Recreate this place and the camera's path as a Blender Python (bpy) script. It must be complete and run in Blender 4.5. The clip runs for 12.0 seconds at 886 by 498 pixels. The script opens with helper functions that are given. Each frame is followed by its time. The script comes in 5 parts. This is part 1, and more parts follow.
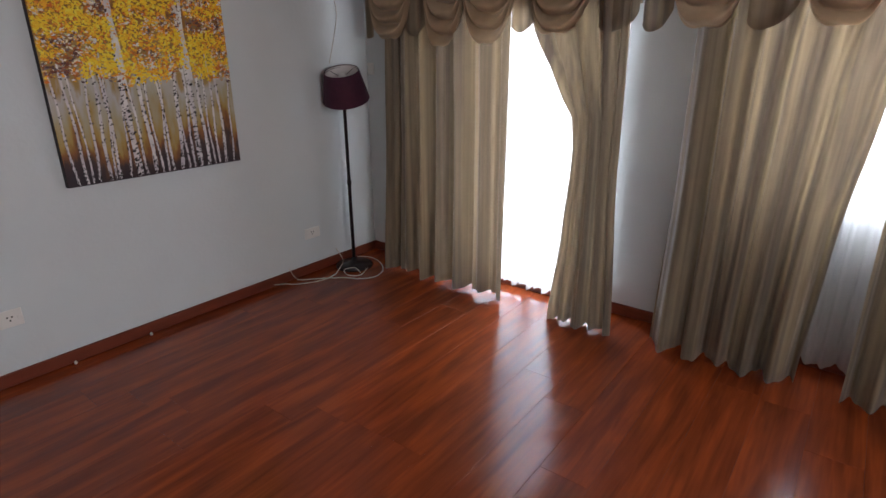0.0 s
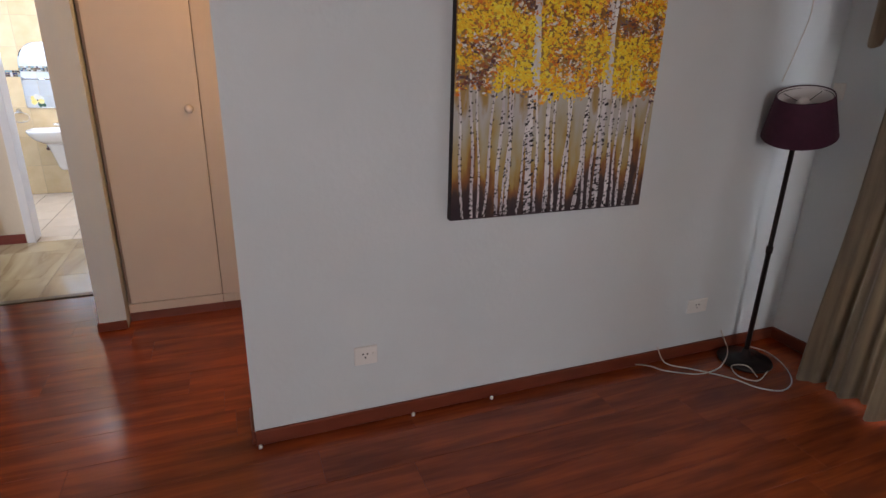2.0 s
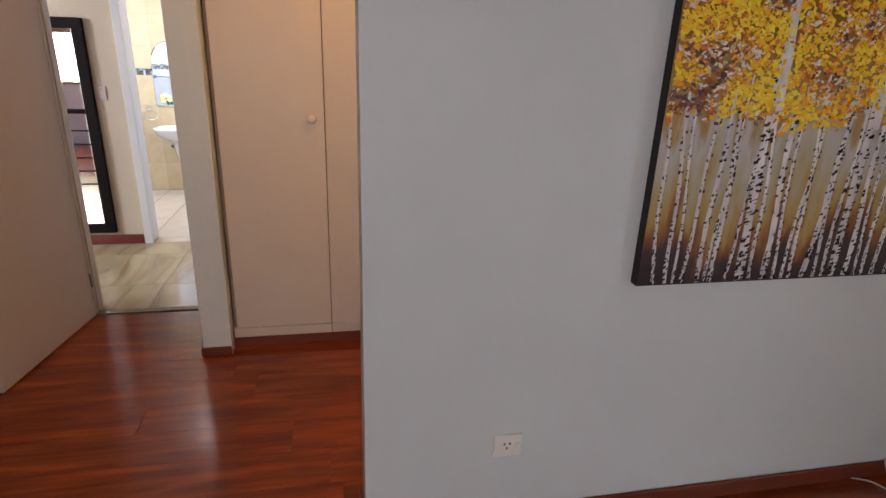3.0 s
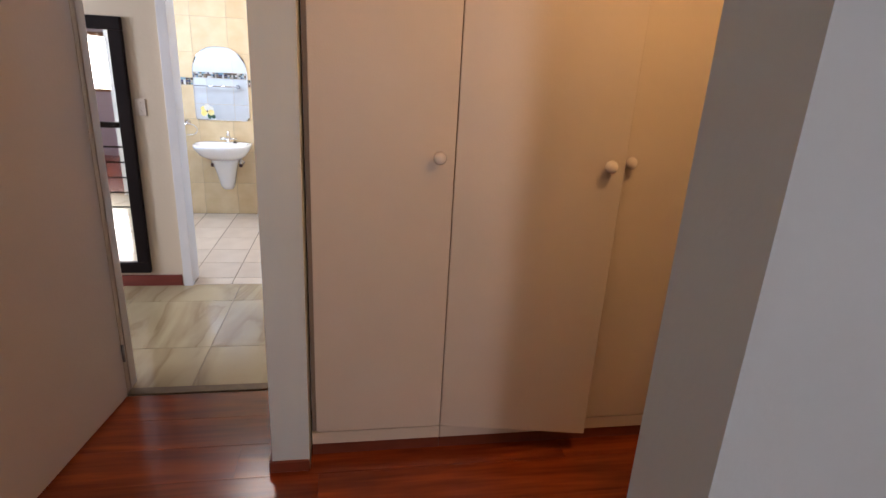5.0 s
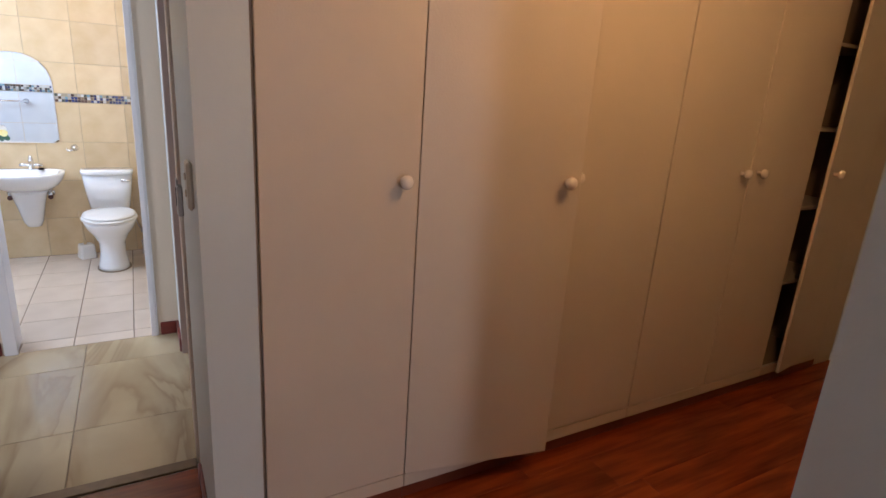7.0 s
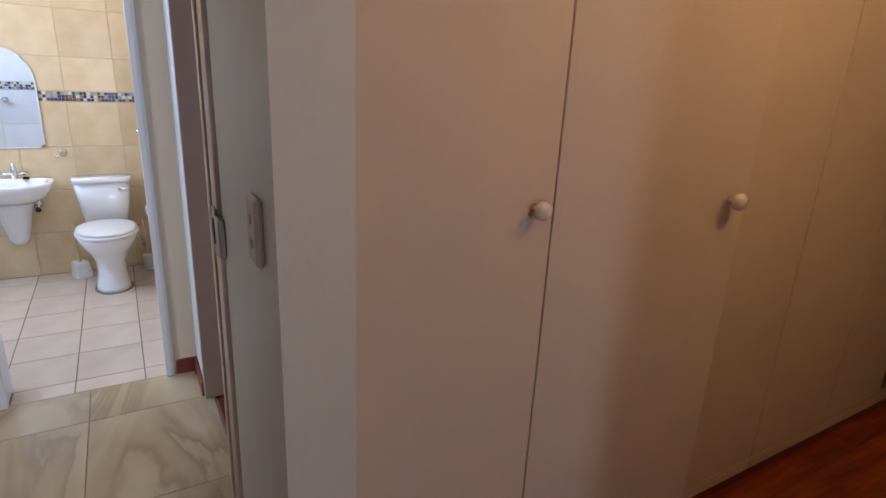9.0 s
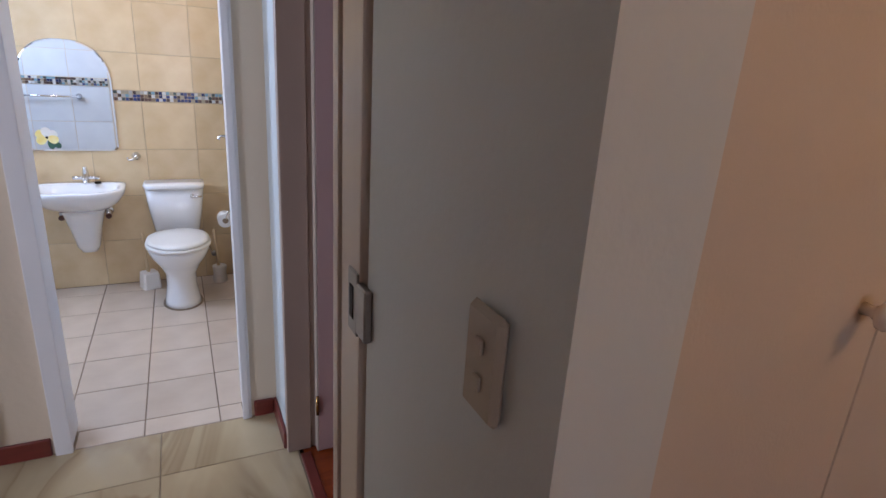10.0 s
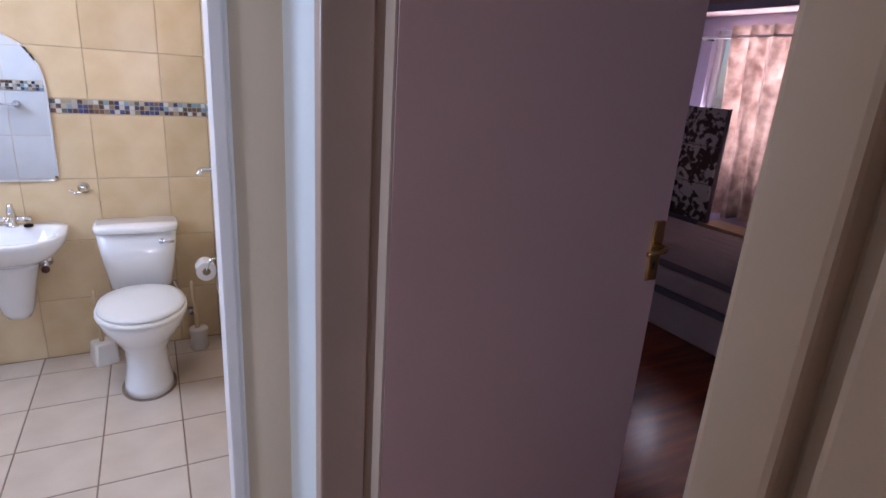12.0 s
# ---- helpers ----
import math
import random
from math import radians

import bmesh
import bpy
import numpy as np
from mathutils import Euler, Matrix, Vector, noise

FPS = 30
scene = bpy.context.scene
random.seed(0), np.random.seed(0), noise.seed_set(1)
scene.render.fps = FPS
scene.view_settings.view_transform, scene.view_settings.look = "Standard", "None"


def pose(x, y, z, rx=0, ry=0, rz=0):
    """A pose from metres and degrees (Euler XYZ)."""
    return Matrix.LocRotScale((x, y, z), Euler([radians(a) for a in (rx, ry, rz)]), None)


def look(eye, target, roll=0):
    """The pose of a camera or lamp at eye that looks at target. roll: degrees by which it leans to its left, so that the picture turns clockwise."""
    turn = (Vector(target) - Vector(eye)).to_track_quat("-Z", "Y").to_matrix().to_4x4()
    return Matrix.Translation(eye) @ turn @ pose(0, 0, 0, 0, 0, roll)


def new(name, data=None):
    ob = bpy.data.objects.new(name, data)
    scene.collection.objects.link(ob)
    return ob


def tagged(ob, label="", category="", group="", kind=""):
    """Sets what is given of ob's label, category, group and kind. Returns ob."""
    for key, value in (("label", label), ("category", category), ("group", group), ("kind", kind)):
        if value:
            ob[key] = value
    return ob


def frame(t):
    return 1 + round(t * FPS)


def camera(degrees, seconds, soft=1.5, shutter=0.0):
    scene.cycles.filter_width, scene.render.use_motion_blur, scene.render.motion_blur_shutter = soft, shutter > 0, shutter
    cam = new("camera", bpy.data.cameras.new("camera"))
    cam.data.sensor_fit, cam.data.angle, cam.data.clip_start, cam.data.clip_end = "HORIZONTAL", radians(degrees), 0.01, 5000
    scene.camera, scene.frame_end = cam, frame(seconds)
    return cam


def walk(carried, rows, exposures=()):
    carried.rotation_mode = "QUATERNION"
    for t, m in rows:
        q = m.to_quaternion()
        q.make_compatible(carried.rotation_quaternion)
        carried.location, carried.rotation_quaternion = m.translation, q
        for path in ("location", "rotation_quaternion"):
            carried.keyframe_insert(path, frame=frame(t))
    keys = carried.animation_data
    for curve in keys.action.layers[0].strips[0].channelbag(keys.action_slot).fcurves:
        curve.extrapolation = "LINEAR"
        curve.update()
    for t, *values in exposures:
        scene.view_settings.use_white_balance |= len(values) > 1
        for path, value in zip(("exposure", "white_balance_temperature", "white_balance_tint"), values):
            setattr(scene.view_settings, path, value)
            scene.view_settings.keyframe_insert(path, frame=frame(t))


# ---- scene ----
cam = camera(77.6, 12.0)
PATH = [
    (0, (0.03, 0.095, 1.445), (-1.123, 1.588, 0.781), -0.4),
    (0.5, (-0.147, 0.232, 1.448), (-1.474, 1.575, 0.789), -0.3),
    (1, (-0.387, 0.328, 1.473), (-1.911, 1.443, 0.814), 0.0),
    (1.5, (-0.67, 0.317, 1.469), (-2.32, 1.236, 0.812), 0.7),
    (2, (-0.984, 0.241, 1.471), (-2.74, 0.937, 0.814), 1.4),
    (2.5, (-1.243, 0.201, 1.478), (-3.052, 0.741, 0.818), 1.7),
    (3, (-1.55, 0.168, 1.488), (-3.397, 0.549, 0.823), 2.1),
    (3.5, (-1.796, 0.081, 1.502), (-3.66, 0.385, 0.845), 2.6),
    (5.5, (-2.562, -0.304, 1.465), (-4.431, 0.065, 0.855), 3.7),
    (6, (-2.638, -0.395, 1.451), (-4.474, 0.139, 0.864), 4.0),
    (6.5, (-2.691, -0.522, 1.451), (-4.451, 0.24, 0.884), 3.9),
    (7, (-2.742, -0.626, 1.459), (-4.414, 0.321, 0.905), 3.8),
    (9, (-3.33, -0.704, 1.453), (-4.973, 0.269, 0.859), 2.7),
    (9.5, (-3.572, -0.748, 1.467), (-5.264, 0.136, 0.87), 3.2),
    (10, (-3.863, -0.79, 1.47), (-5.575, 0.046, 0.862), 3.6),
    (10.5, (-4.159, -0.796, 1.449), (-5.896, -0.011, 0.842), 3.3),
    (11, (-4.425, -0.832, 1.453), (-6.165, -0.05, 0.852), 3.8),
    (11.5, (-4.646, -0.793, 1.452), (-6.379, 0.003, 0.85), 3.9),
    (12, (-4.835, -0.742, 1.453), (-6.516, 0.163, 0.859), 3.9),
]
walk(cam, [(t, look(eye, target, roll)) for t, eye, target, roll in PATH], [(0.0, -0.08, 6250, 15), (1.5, -0.22, 6350, 17), (2.5, 0.02, 6500, 18), (3.5, -0.1, 6450, 17), (5.5, -0.2, 6250, 19), (7.0, -0.32, 6050, 19), (9.0, -0.56, 5850, 20), (10.0, -0.76, 5850, 22), (11.0, -0.68, 5850, 24), (12.0, -0.72, 5900, 27)])

# ---- world, sun, large lights ----
world = bpy.data.worlds.new("world")
scene.world = world
world.use_nodes = True
wn = world.node_tree
sky = wn.nodes.new("ShaderNodeTexSky")
sky.sky_type, sky.sun_disc = "NISHITA", False
sky.sun_elevation, sky.sun_rotation = radians(76), radians(17)
wn.links.new(sky.outputs[0], wn.nodes["Background"].inputs[0])
wn.nodes["Background"].inputs[1].default_value = 0.12
sun = new("sun", bpy.data.lights.new("sun", "SUN"))
sun.data.energy, sun.data.angle, sun.data.color = 3.0, radians(0.5), (1, 0.95, 0.88)
sun.matrix_world = look((0.8, 2.6, 11.5), (0, 0, 0))


def area(name, at, to, w, h, power, color):
    lamp = new(name, bpy.data.lights.new(name, "AREA"))
    lamp.data.shape, lamp.data.size, lamp.data.size_y = "RECTANGLE", w, h
    lamp.data.energy, lamp.data.color = power, color
    lamp.matrix_world = look(at, to)
    return lamp


area("window_light_door", (-1.68, 3.22, 1.1), (-1.9, 0, 1.1), 1.2, 1.9, 112, (0.86, 0.93, 1))
area("window_light_wide", (0.5, 3.22, 1.45), (0.2, 0, 1.2), 1.8, 1.1, 124, (0.86, 0.93, 1))
area("window_light_east", (2.98, -0.42, 1.45), (-3, -0.2, 1.0), 0.62, 1.3, 62, (1, 0.975, 0.95))
area("bathroom_window_light", (-7.11, -2.28, 1.77), (-6.3, -0.6, 1.1), 0.85, 0.55, 48, (0.62, 0.80, 1))
# Added fill under the bathroom ceiling; no lamp is known there.
area("bathroom_fill_light", (-7.0, -1.05, 2.56), (-7.0, -1.05, 0), 0.45, 0.45, 12, (1, 0.90, 0.78))
area("landing_window_light", (-0.90, -3.72, 1.27), (-6, -3.72, 1.1), 0.75, 0.8, 46, (1, 0.93, 0.82))
# Fill from an assumed south window, out of view, to brighten the hall.
area("hall_assumed_window_light", (-4.27, -4.12, 1.5), (-5.4, -0.5, 0.8), 0.75, 1.2, 80, (0.80, 0.90, 1))
area("bedroom_window_light", (-7.6, 3.60, 1.4), (-7.2, 0, 0.9), 1.1, 1.1, 80, (1, 0.96, 0.97))
bulb = new("dressing_room_bulb", bpy.data.lights.new("dressing_room_bulb", "POINT"))
bulb.data.energy, bulb.data.color, bulb.data.shadow_soft_size = 25, (1, 0.54, 0.20), 0.045
bulb.location = (-3.28, 0.78, 2.42)

# ---- materials ----
def material(name, color, rough=0.6, metal=0.0, spread=0.0, scale=6.0, bump=0.0, bump_scale=60.0, stretch=(1, 1, 1), alt=None, coat=0.0, random_shift=0.0, spec=0.5):
    """A surface whose colour wanders between color and alt at two scales, with fine relief."""
    m = bpy.data.materials.new(name)
    m.use_nodes = True
    nt = m.node_tree
    b = nt.nodes["Principled BSDF"]
    b.inputs["Roughness"].default_value, b.inputs["Metallic"].default_value = rough, metal
    b.inputs["Coat Weight"].default_value = coat
    b.inputs["Specular IOR Level"].default_value = spec
    b.inputs["Base Color"].default_value = (*color, 1)
    co = nt.nodes.new("ShaderNodeTexCoord")
    mp = nt.nodes.new("ShaderNodeMapping")
    mp.inputs["Scale"].default_value = stretch
    nt.links.new(co.outputs["Object"], mp.inputs[0])
    if spread or alt:
        alt = alt or tuple(c * (1 - spread) for c in color)
        big, small = nt.nodes.new("ShaderNodeTexNoise"), nt.nodes.new("ShaderNodeTexNoise")
        big.inputs["Scale"].default_value, small.inputs["Scale"].default_value = scale * 0.25, scale
        small.inputs["Detail"].default_value = 6
        add = nt.nodes.new("ShaderNodeMath")
        add.operation = "ADD"
        nt.links.new(mp.outputs[0], big.inputs[0]), nt.links.new(mp.outputs[0], small.inputs[0])
        nt.links.new(big.outputs[0], add.inputs[0]), nt.links.new(small.outputs[0], add.inputs[1])
        ramp = nt.nodes.new("ShaderNodeMapRange")
        ramp.inputs["From Min"].default_value, ramp.inputs["From Max"].default_value = 0.7, 1.3
        nt.links.new(add.outputs[0], ramp.inputs[0])
        mix = nt.nodes.new("ShaderNodeMix")
        mix.data_type = "RGBA"
        mix.inputs["A"].default_value, mix.inputs["B"].default_value = (*color, 1), (*alt, 1)
        nt.links.new(ramp.outputs[0], mix.inputs["Factor"])
        out = mix.outputs["Result"]
        if random_shift:
            info, mul, hsv = nt.nodes.new("ShaderNodeObjectInfo"), nt.nodes.new("ShaderNodeMapRange"), nt.nodes.new("ShaderNodeHueSaturation")
            mul.inputs["To Min"].default_value, mul.inputs["To Max"].default_value = 1 - random_shift, 1 + random_shift
            nt.links.new(info.outputs["Random"], mul.inputs[0])
            nt.links.new(mul.outputs[0], hsv.inputs["Value"])
            nt.links.new(out, hsv.inputs["Color"])
            out = hsv.outputs[0]
        nt.links.new(out, b.inputs["Base Color"])
    if bump:
        fine, bp = nt.nodes.new("ShaderNodeTexNoise"), nt.nodes.new("ShaderNodeBump")
        fine.inputs["Scale"].default_value, fine.inputs["Detail"].default_value = bump_scale, 5
        bp.inputs["Strength"].default_value, bp.inputs["Distance"].default_value = bump, 0.004
        nt.links.new(mp.outputs[0], fine.inputs[0])
        nt.links.new(fine.outputs[0], bp.inputs["Height"])
        nt.links.new(bp.outputs[0], b.inputs["Normal"])
    return m


WALL = material("pale blue-grey wall paint", (0.65, 0.695, 0.70), 0.5, spread=0.06, scale=2.5, bump=0.25, bump_scale=45)
WALL_CREAM = material("cream hall paint", (0.68, 0.57, 0.435), 0.6, spread=0.06, scale=2.5, bump=0.25, bump_scale=45)
WALL_LILAC = material("lilac bedroom paint", (0.50, 0.45, 0.58), 0.6, spread=0.06, scale=2.5, bump=0.25, bump_scale=45)
CEIL = material("white ceiling paint", (0.78, 0.78, 0.76), 0.8, spread=0.04, scale=3, bump=0.2, bump_scale=30)
PLASTER = material("outside plaster", (0.5, 0.45, 0.38), 0.85, spread=0.15, scale=4, bump=0.4, bump_scale=40)


def laminate():
    """Streaked cherry board; each plank shows another stretch of the grain."""
    m = material("cherry laminate", (0.29, 0.058, 0.014), 0.19, bump=0.03, bump_scale=14, stretch=(3.6, 0.55, 1), spec=0.45)
    nt = m.node_tree
    b = nt.nodes["Principled BSDF"]
    co, info, scl, add = (nt.nodes.new("ShaderNode" + k) for k in ("TexCoord", "ObjectInfo", "VectorMath", "VectorMath"))
    scl.operation, scl.inputs[1].default_value = "MULTIPLY", (7, 31, 0)
    nt.links.new(info.outputs["Random"], scl.inputs[0]), nt.links.new(co.outputs["Object"], add.inputs[0]), nt.links.new(scl.outputs[0], add.inputs[1])
    grain = []
    for stretch, detail, twist in (((9, 1.0, 1), 3, 0.6), ((42, 2.2, 1), 4, 0.3), ((3.2, 0.9, 1), 2, 1.2)):
        mp, nz = nt.nodes.new("ShaderNodeMapping"), nt.nodes.new("ShaderNodeTexNoise")
        mp.inputs["Scale"].default_value = stretch
        nz.inputs["Scale"].default_value, nz.inputs["Detail"].default_value, nz.inputs["Distortion"].default_value = 1.6, detail, twist
        nt.links.new(add.outputs[0], mp.inputs[0]), nt.links.new(mp.outputs[0], nz.inputs[0])
        grain.append(nz.outputs[0])
    one, two, ramp = (nt.nodes.new("ShaderNode" + k) for k in ("Math", "Math", "ValToRGB"))
    one.operation, one.inputs[1].default_value = "MULTIPLY_ADD", 0.4
    nt.links.new(grain[1], one.inputs[0]), nt.links.new(grain[0], one.inputs[2])
    two.operation, two.inputs[1].default_value = "MULTIPLY_ADD", 0.36
    last = nt.nodes.new("ShaderNodeMath")
    last.operation, last.inputs[1].default_value = "MULTIPLY", 0.65
    nt.links.new(grain[2], two.inputs[0]), nt.links.new(one.outputs[0], two.inputs[2])
    e = ramp.color_ramp.elements
    e.new(0.5)
    for k, (p, c) in enumerate(((0.44, (0.155, 0.027, 0.008)), (0.585, (0.24, 0.044, 0.011)), (0.72, (0.33, 0.062, 0.013)))):
        e[k].position, e[k].color = p, (*c, 1)
    nt.links.new(two.outputs[0], last.inputs[0]), nt.links.new(last.outputs[0], ramp.inputs[0]), nt.links.new(ramp.outputs[0], b.inputs["Base Color"])
    return m


LAMINATE = laminate()
GAP = material("dark joint", (0.13, 0.028, 0.010), 0.6, spread=0.2)
SKIRT = material("brown skirting", (0.20, 0.045, 0.022), 0.35, spread=0.3, scale=6, stretch=(1, 1, 6), bump=0.1)
SKIRT_RED = material("dark red skirting", (0.20, 0.035, 0.025), 0.35, spread=0.3, scale=6, stretch=(1, 1, 6), bump=0.1)
MELAMINE = material("cream melamine", (0.63, 0.545, 0.46), 0.42, spread=0.05, scale=5, bump=0.18, bump_scale=160)
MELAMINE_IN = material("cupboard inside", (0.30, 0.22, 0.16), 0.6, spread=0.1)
DOORPAINT = material("satin cream door paint", (0.56, 0.48, 0.425), 0.38, spread=0.06, scale=3, bump=0.12, bump_scale=80)
DOOR_MAUVE = material("mauve door paint", (0.62, 0.42, 0.39), 0.42, spread=0.07, scale=3, bump=0.12, bump_scale=80)
FRAMEPAINT = material("cream frame paint", (0.64, 0.54, 0.455), 0.38, spread=0.08, scale=5, bump=0.12, bump_scale=60)
# Tan for door 3's frame, darkened so its colour holds the reveal's shade.
FRAMETAN_SHADED = material("tan frame paint with shade put in", (0.42, 0.31, 0.25), 0.4, spread=0.08, scale=5, bump=0.12, bump_scale=60)
FRAMEWHITE = material("white frame paint", (0.74, 0.73, 0.74), 0.35, spread=0.05, scale=5, bump=0.1, bump_scale=60)
WHITE = material("white plastic", (0.78, 0.76, 0.72), 0.3, spread=0.04, scale=8)
CERAMIC = material("white ceramic", (0.84, 0.84, 0.84), 0.08, spread=0.02, scale=4, coat=0.5)
KNOB = material("white glazed knob", (0.8, 0.72, 0.66), 0.15, spread=0.03)
CHROME = material("chrome", (0.75, 0.75, 0.77), 0.14, metal=1.0, spread=0.05)
BRASS = material("brass", (0.70, 0.48, 0.18), 0.25, metal=1.0, spread=0.2, scale=30)
STEEL = material("dull steel", (0.35, 0.33, 0.31), 0.4, metal=0.9, spread=0.2, scale=30)
BLACK = material("black painted wood", (0.010, 0.005, 0.005), 0.6, spread=0.3, bump=0.1, spec=0.15)
DARKMETAL = material("dark brown lamp metal", (0.022, 0.014, 0.014), 0.35, metal=0.3, spread=0.3)
SHADE = material("plum lampshade fabric", (0.055, 0.008, 0.028), 0.8, spread=0.25, scale=40, bump=0.4, bump_scale=300, stretch=(1, 1, 1))
SHADE_IN = material("white shade lining", (0.7, 0.66, 0.64), 0.7, spread=0.05)
CORD = material("white cord", (0.62, 0.56, 0.48), 0.5, spread=0.1)
BATH_TILE = material("sand wall tile", (0.73, 0.57, 0.35), 0.22, scale=9, alt=(0.63, 0.46, 0.26), bump=0.08, bump_scale=25, random_shift=0.06)
SWITCH = material("aged cream plastic", (0.46, 0.40, 0.32), 0.35, spread=0.08, scale=20)
# Sand tile made pale and bluish: daylight on these two walls as colour.
BATH_TILE_DAYLIT = material("wall tile paled by daylight", (0.66, 0.69, 0.72), 0.18, scale=9, alt=(0.60, 0.63, 0.67), bump=0.06, bump_scale=25, random_shift=0.05)
STRIP = material("brown metal threshold strip", (0.16, 0.10, 0.05), 0.4, metal=0.4, spread=0.3, scale=30)
BATH_FLOOR = material("pale floor tile", (0.66, 0.55, 0.44), 0.28, scale=7, alt=(0.56, 0.45, 0.35), bump=0.1, bump_scale=30, random_shift=0.05)
GROUT = material("brown grout", (0.30, 0.22, 0.15), 0.85, spread=0.25, scale=20)
GROUT_PALE = material("pale grout", (0.56, 0.43, 0.27), 0.85, spread=0.15, scale=20)
BRISTLE = material("toilet brush plastic", (0.6, 0.56, 0.52), 0.4, spread=0.1)
WOODHANDLE = material("pale wood", (0.62, 0.46, 0.27), 0.5, spread=0.2, scale=20, stretch=(1, 1, 0.2))
CANVAS_SIDE = material("canvas edge", (0.02, 0.014, 0.016), 0.7, spread=0.3)
PAPER = material("toilet paper", (0.82, 0.8, 0.78), 0.9, spread=0.03)
BEDSHEET = material("lilac bedspread", (0.80, 0.68, 0.67), 0.85, spread=0.12, scale=10, bump=0.5, bump_scale=40, stretch=(1, 4, 1))
BEDSTRIPE = material("grey bed stripe", (0.27, 0.24, 0.29), 0.85, spread=0.15, scale=12, bump=0.3)
GROUND = material("dry garden ground", (0.28, 0.24, 0.16), 0.95, spread=0.4, scale=3, bump=0.5, bump_scale=10)


def marble():
    """Polished stone with brown veins; each tile is cut from another part of the slab."""
    m = material("polished beige marble tile", (0.56, 0.46, 0.29), 0.15, random_shift=0.05, alt=(0.46, 0.36, 0.22), scale=3, spec=0.6)
    nt = m.node_tree
    b = nt.nodes["Principled BSDF"]
    old = b.inputs["Base Color"].links[0].from_socket
    co, info, scl, add, vein, ramp, mix, mp = (nt.nodes.new("ShaderNode" + k) for k in ("TexCoord", "ObjectInfo", "VectorMath", "VectorMath", "TexNoise", "ValToRGB", "Mix", "Mapping"))
    scl.operation, scl.inputs[1].default_value = "MULTIPLY", (17, 23, 5)
    mp.inputs["Scale"].default_value, mp.inputs["Rotation"].default_value = (0.7, 2.0, 1), (0, 0, 0.75)
    vein.inputs["Scale"].default_value, vein.inputs["Detail"].default_value, vein.inputs["Distortion"].default_value = 1.0, 4, 0.9
    for k, (p, c) in enumerate(((0.40, 0.0), (0.47, 0.42), (0.50, 0.78), (0.515, 0.22), (0.60, 0.0))):
        if k > 1:
            ramp.color_ramp.elements.new(p)
        ramp.color_ramp.elements[k].position, ramp.color_ramp.elements[k].color = p, (c, c, c, 1)
    mix.data_type = "RGBA"
    mix.inputs["B"].default_value = (0.30, 0.21, 0.115, 1)
    nt.links.new(info.outputs["Random"], scl.inputs[0]), nt.links.new(co.outputs["Object"], add.inputs[0]), nt.links.new(scl.outputs[0], add.inputs[1])
    nt.links.new(add.outputs[0], mp.inputs[0]), nt.links.new(mp.outputs[0], vein.inputs[0]), nt.links.new(vein.outputs[0], ramp.inputs[0])
    nt.links.new(ramp.outputs[0], mix.inputs["Factor"]), nt.links.new(old, mix.inputs["A"])
    nt.links.new(mix.outputs["Result"], b.inputs["Base Color"])
    return m


def fabric(name, color, alt, through_light, sheer=0.0, stripes=True):
    """Curtain cloth: woven stripes, part of the light passes through."""
    m = material(name, color, 0.45, scale=5, alt=alt, bump=0.35, bump_scale=220, stretch=(7, 7, 0.07) if stripes else (3, 3, 3))
    nt = m.node_tree
    b = nt.nodes["Principled BSDF"]
    b.inputs["Sheen Weight"].default_value = 0.3
    tr, mix = nt.nodes.new("ShaderNodeBsdfTranslucent"), nt.nodes.new("ShaderNodeMixShader")
    mix.inputs[0].default_value = through_light
    if b.inputs["Base Color"].links:
        nt.links.new(b.inputs["Base Color"].links[0].from_socket, tr.inputs[0])
    nt.links.new(b.outputs[0], mix.inputs[1]), nt.links.new(tr.outputs[0], mix.inputs[2])
    last = mix
    if sheer:
        clear, mix2 = nt.nodes.new("ShaderNodeBsdfTransparent"), nt.nodes.new("ShaderNodeMixShader")
        mix2.inputs[0].default_value = sheer
        nt.links.new(mix.outputs[0], mix2.inputs[1]), nt.links.new(clear.outputs[0], mix2.inputs[2])
        last = mix2
    nt.links.new(last.outputs[0], nt.nodes["Material Output"].inputs[0])
    return m


def island_colors(name, stops, rough=0.5):
    """Each loose piece of the mesh takes one of the colours in stops."""
    m = bpy.data.materials.new(name)
    m.use_nodes = True
    nt = m.node_tree
    b = nt.nodes["Principled BSDF"]
    b.inputs["Roughness"].default_value = rough
    geo, ramp = nt.nodes.new("ShaderNodeNewGeometry"), nt.nodes.new("ShaderNodeValToRGB")
    ramp.color_ramp.interpolation = "CONSTANT"
    while len(ramp.color_ramp.elements) < len(stops):
        ramp.color_ramp.elements.new(0.5)
    for i, c in enumerate(stops):
        ramp.color_ramp.elements[i].position, ramp.color_ramp.elements[i].color = i / len(stops), (*c, 1)
    nt.links.new(geo.outputs["Random Per Island"], ramp.inputs[0])
    nt.links.new(ramp.outputs[0], b.inputs["Base Color"])
    return m


def glass():
    m = bpy.data.materials.new("window glass")
    m.use_nodes = True
    nt = m.node_tree
    g, c, mix, f = (nt.nodes.new("ShaderNode" + k) for k in ("BsdfGlossy", "BsdfTransparent", "MixShader", "Fresnel"))
    g.inputs["Roughness"].default_value = 0.0
    nt.links.new(f.outputs[0], mix.inputs[0]), nt.links.new(c.outputs[0], mix.inputs[1]), nt.links.new(g.outputs[0], mix.inputs[2])
    nt.links.new(mix.outputs[0], nt.nodes["Material Output"].inputs[0])
    return m


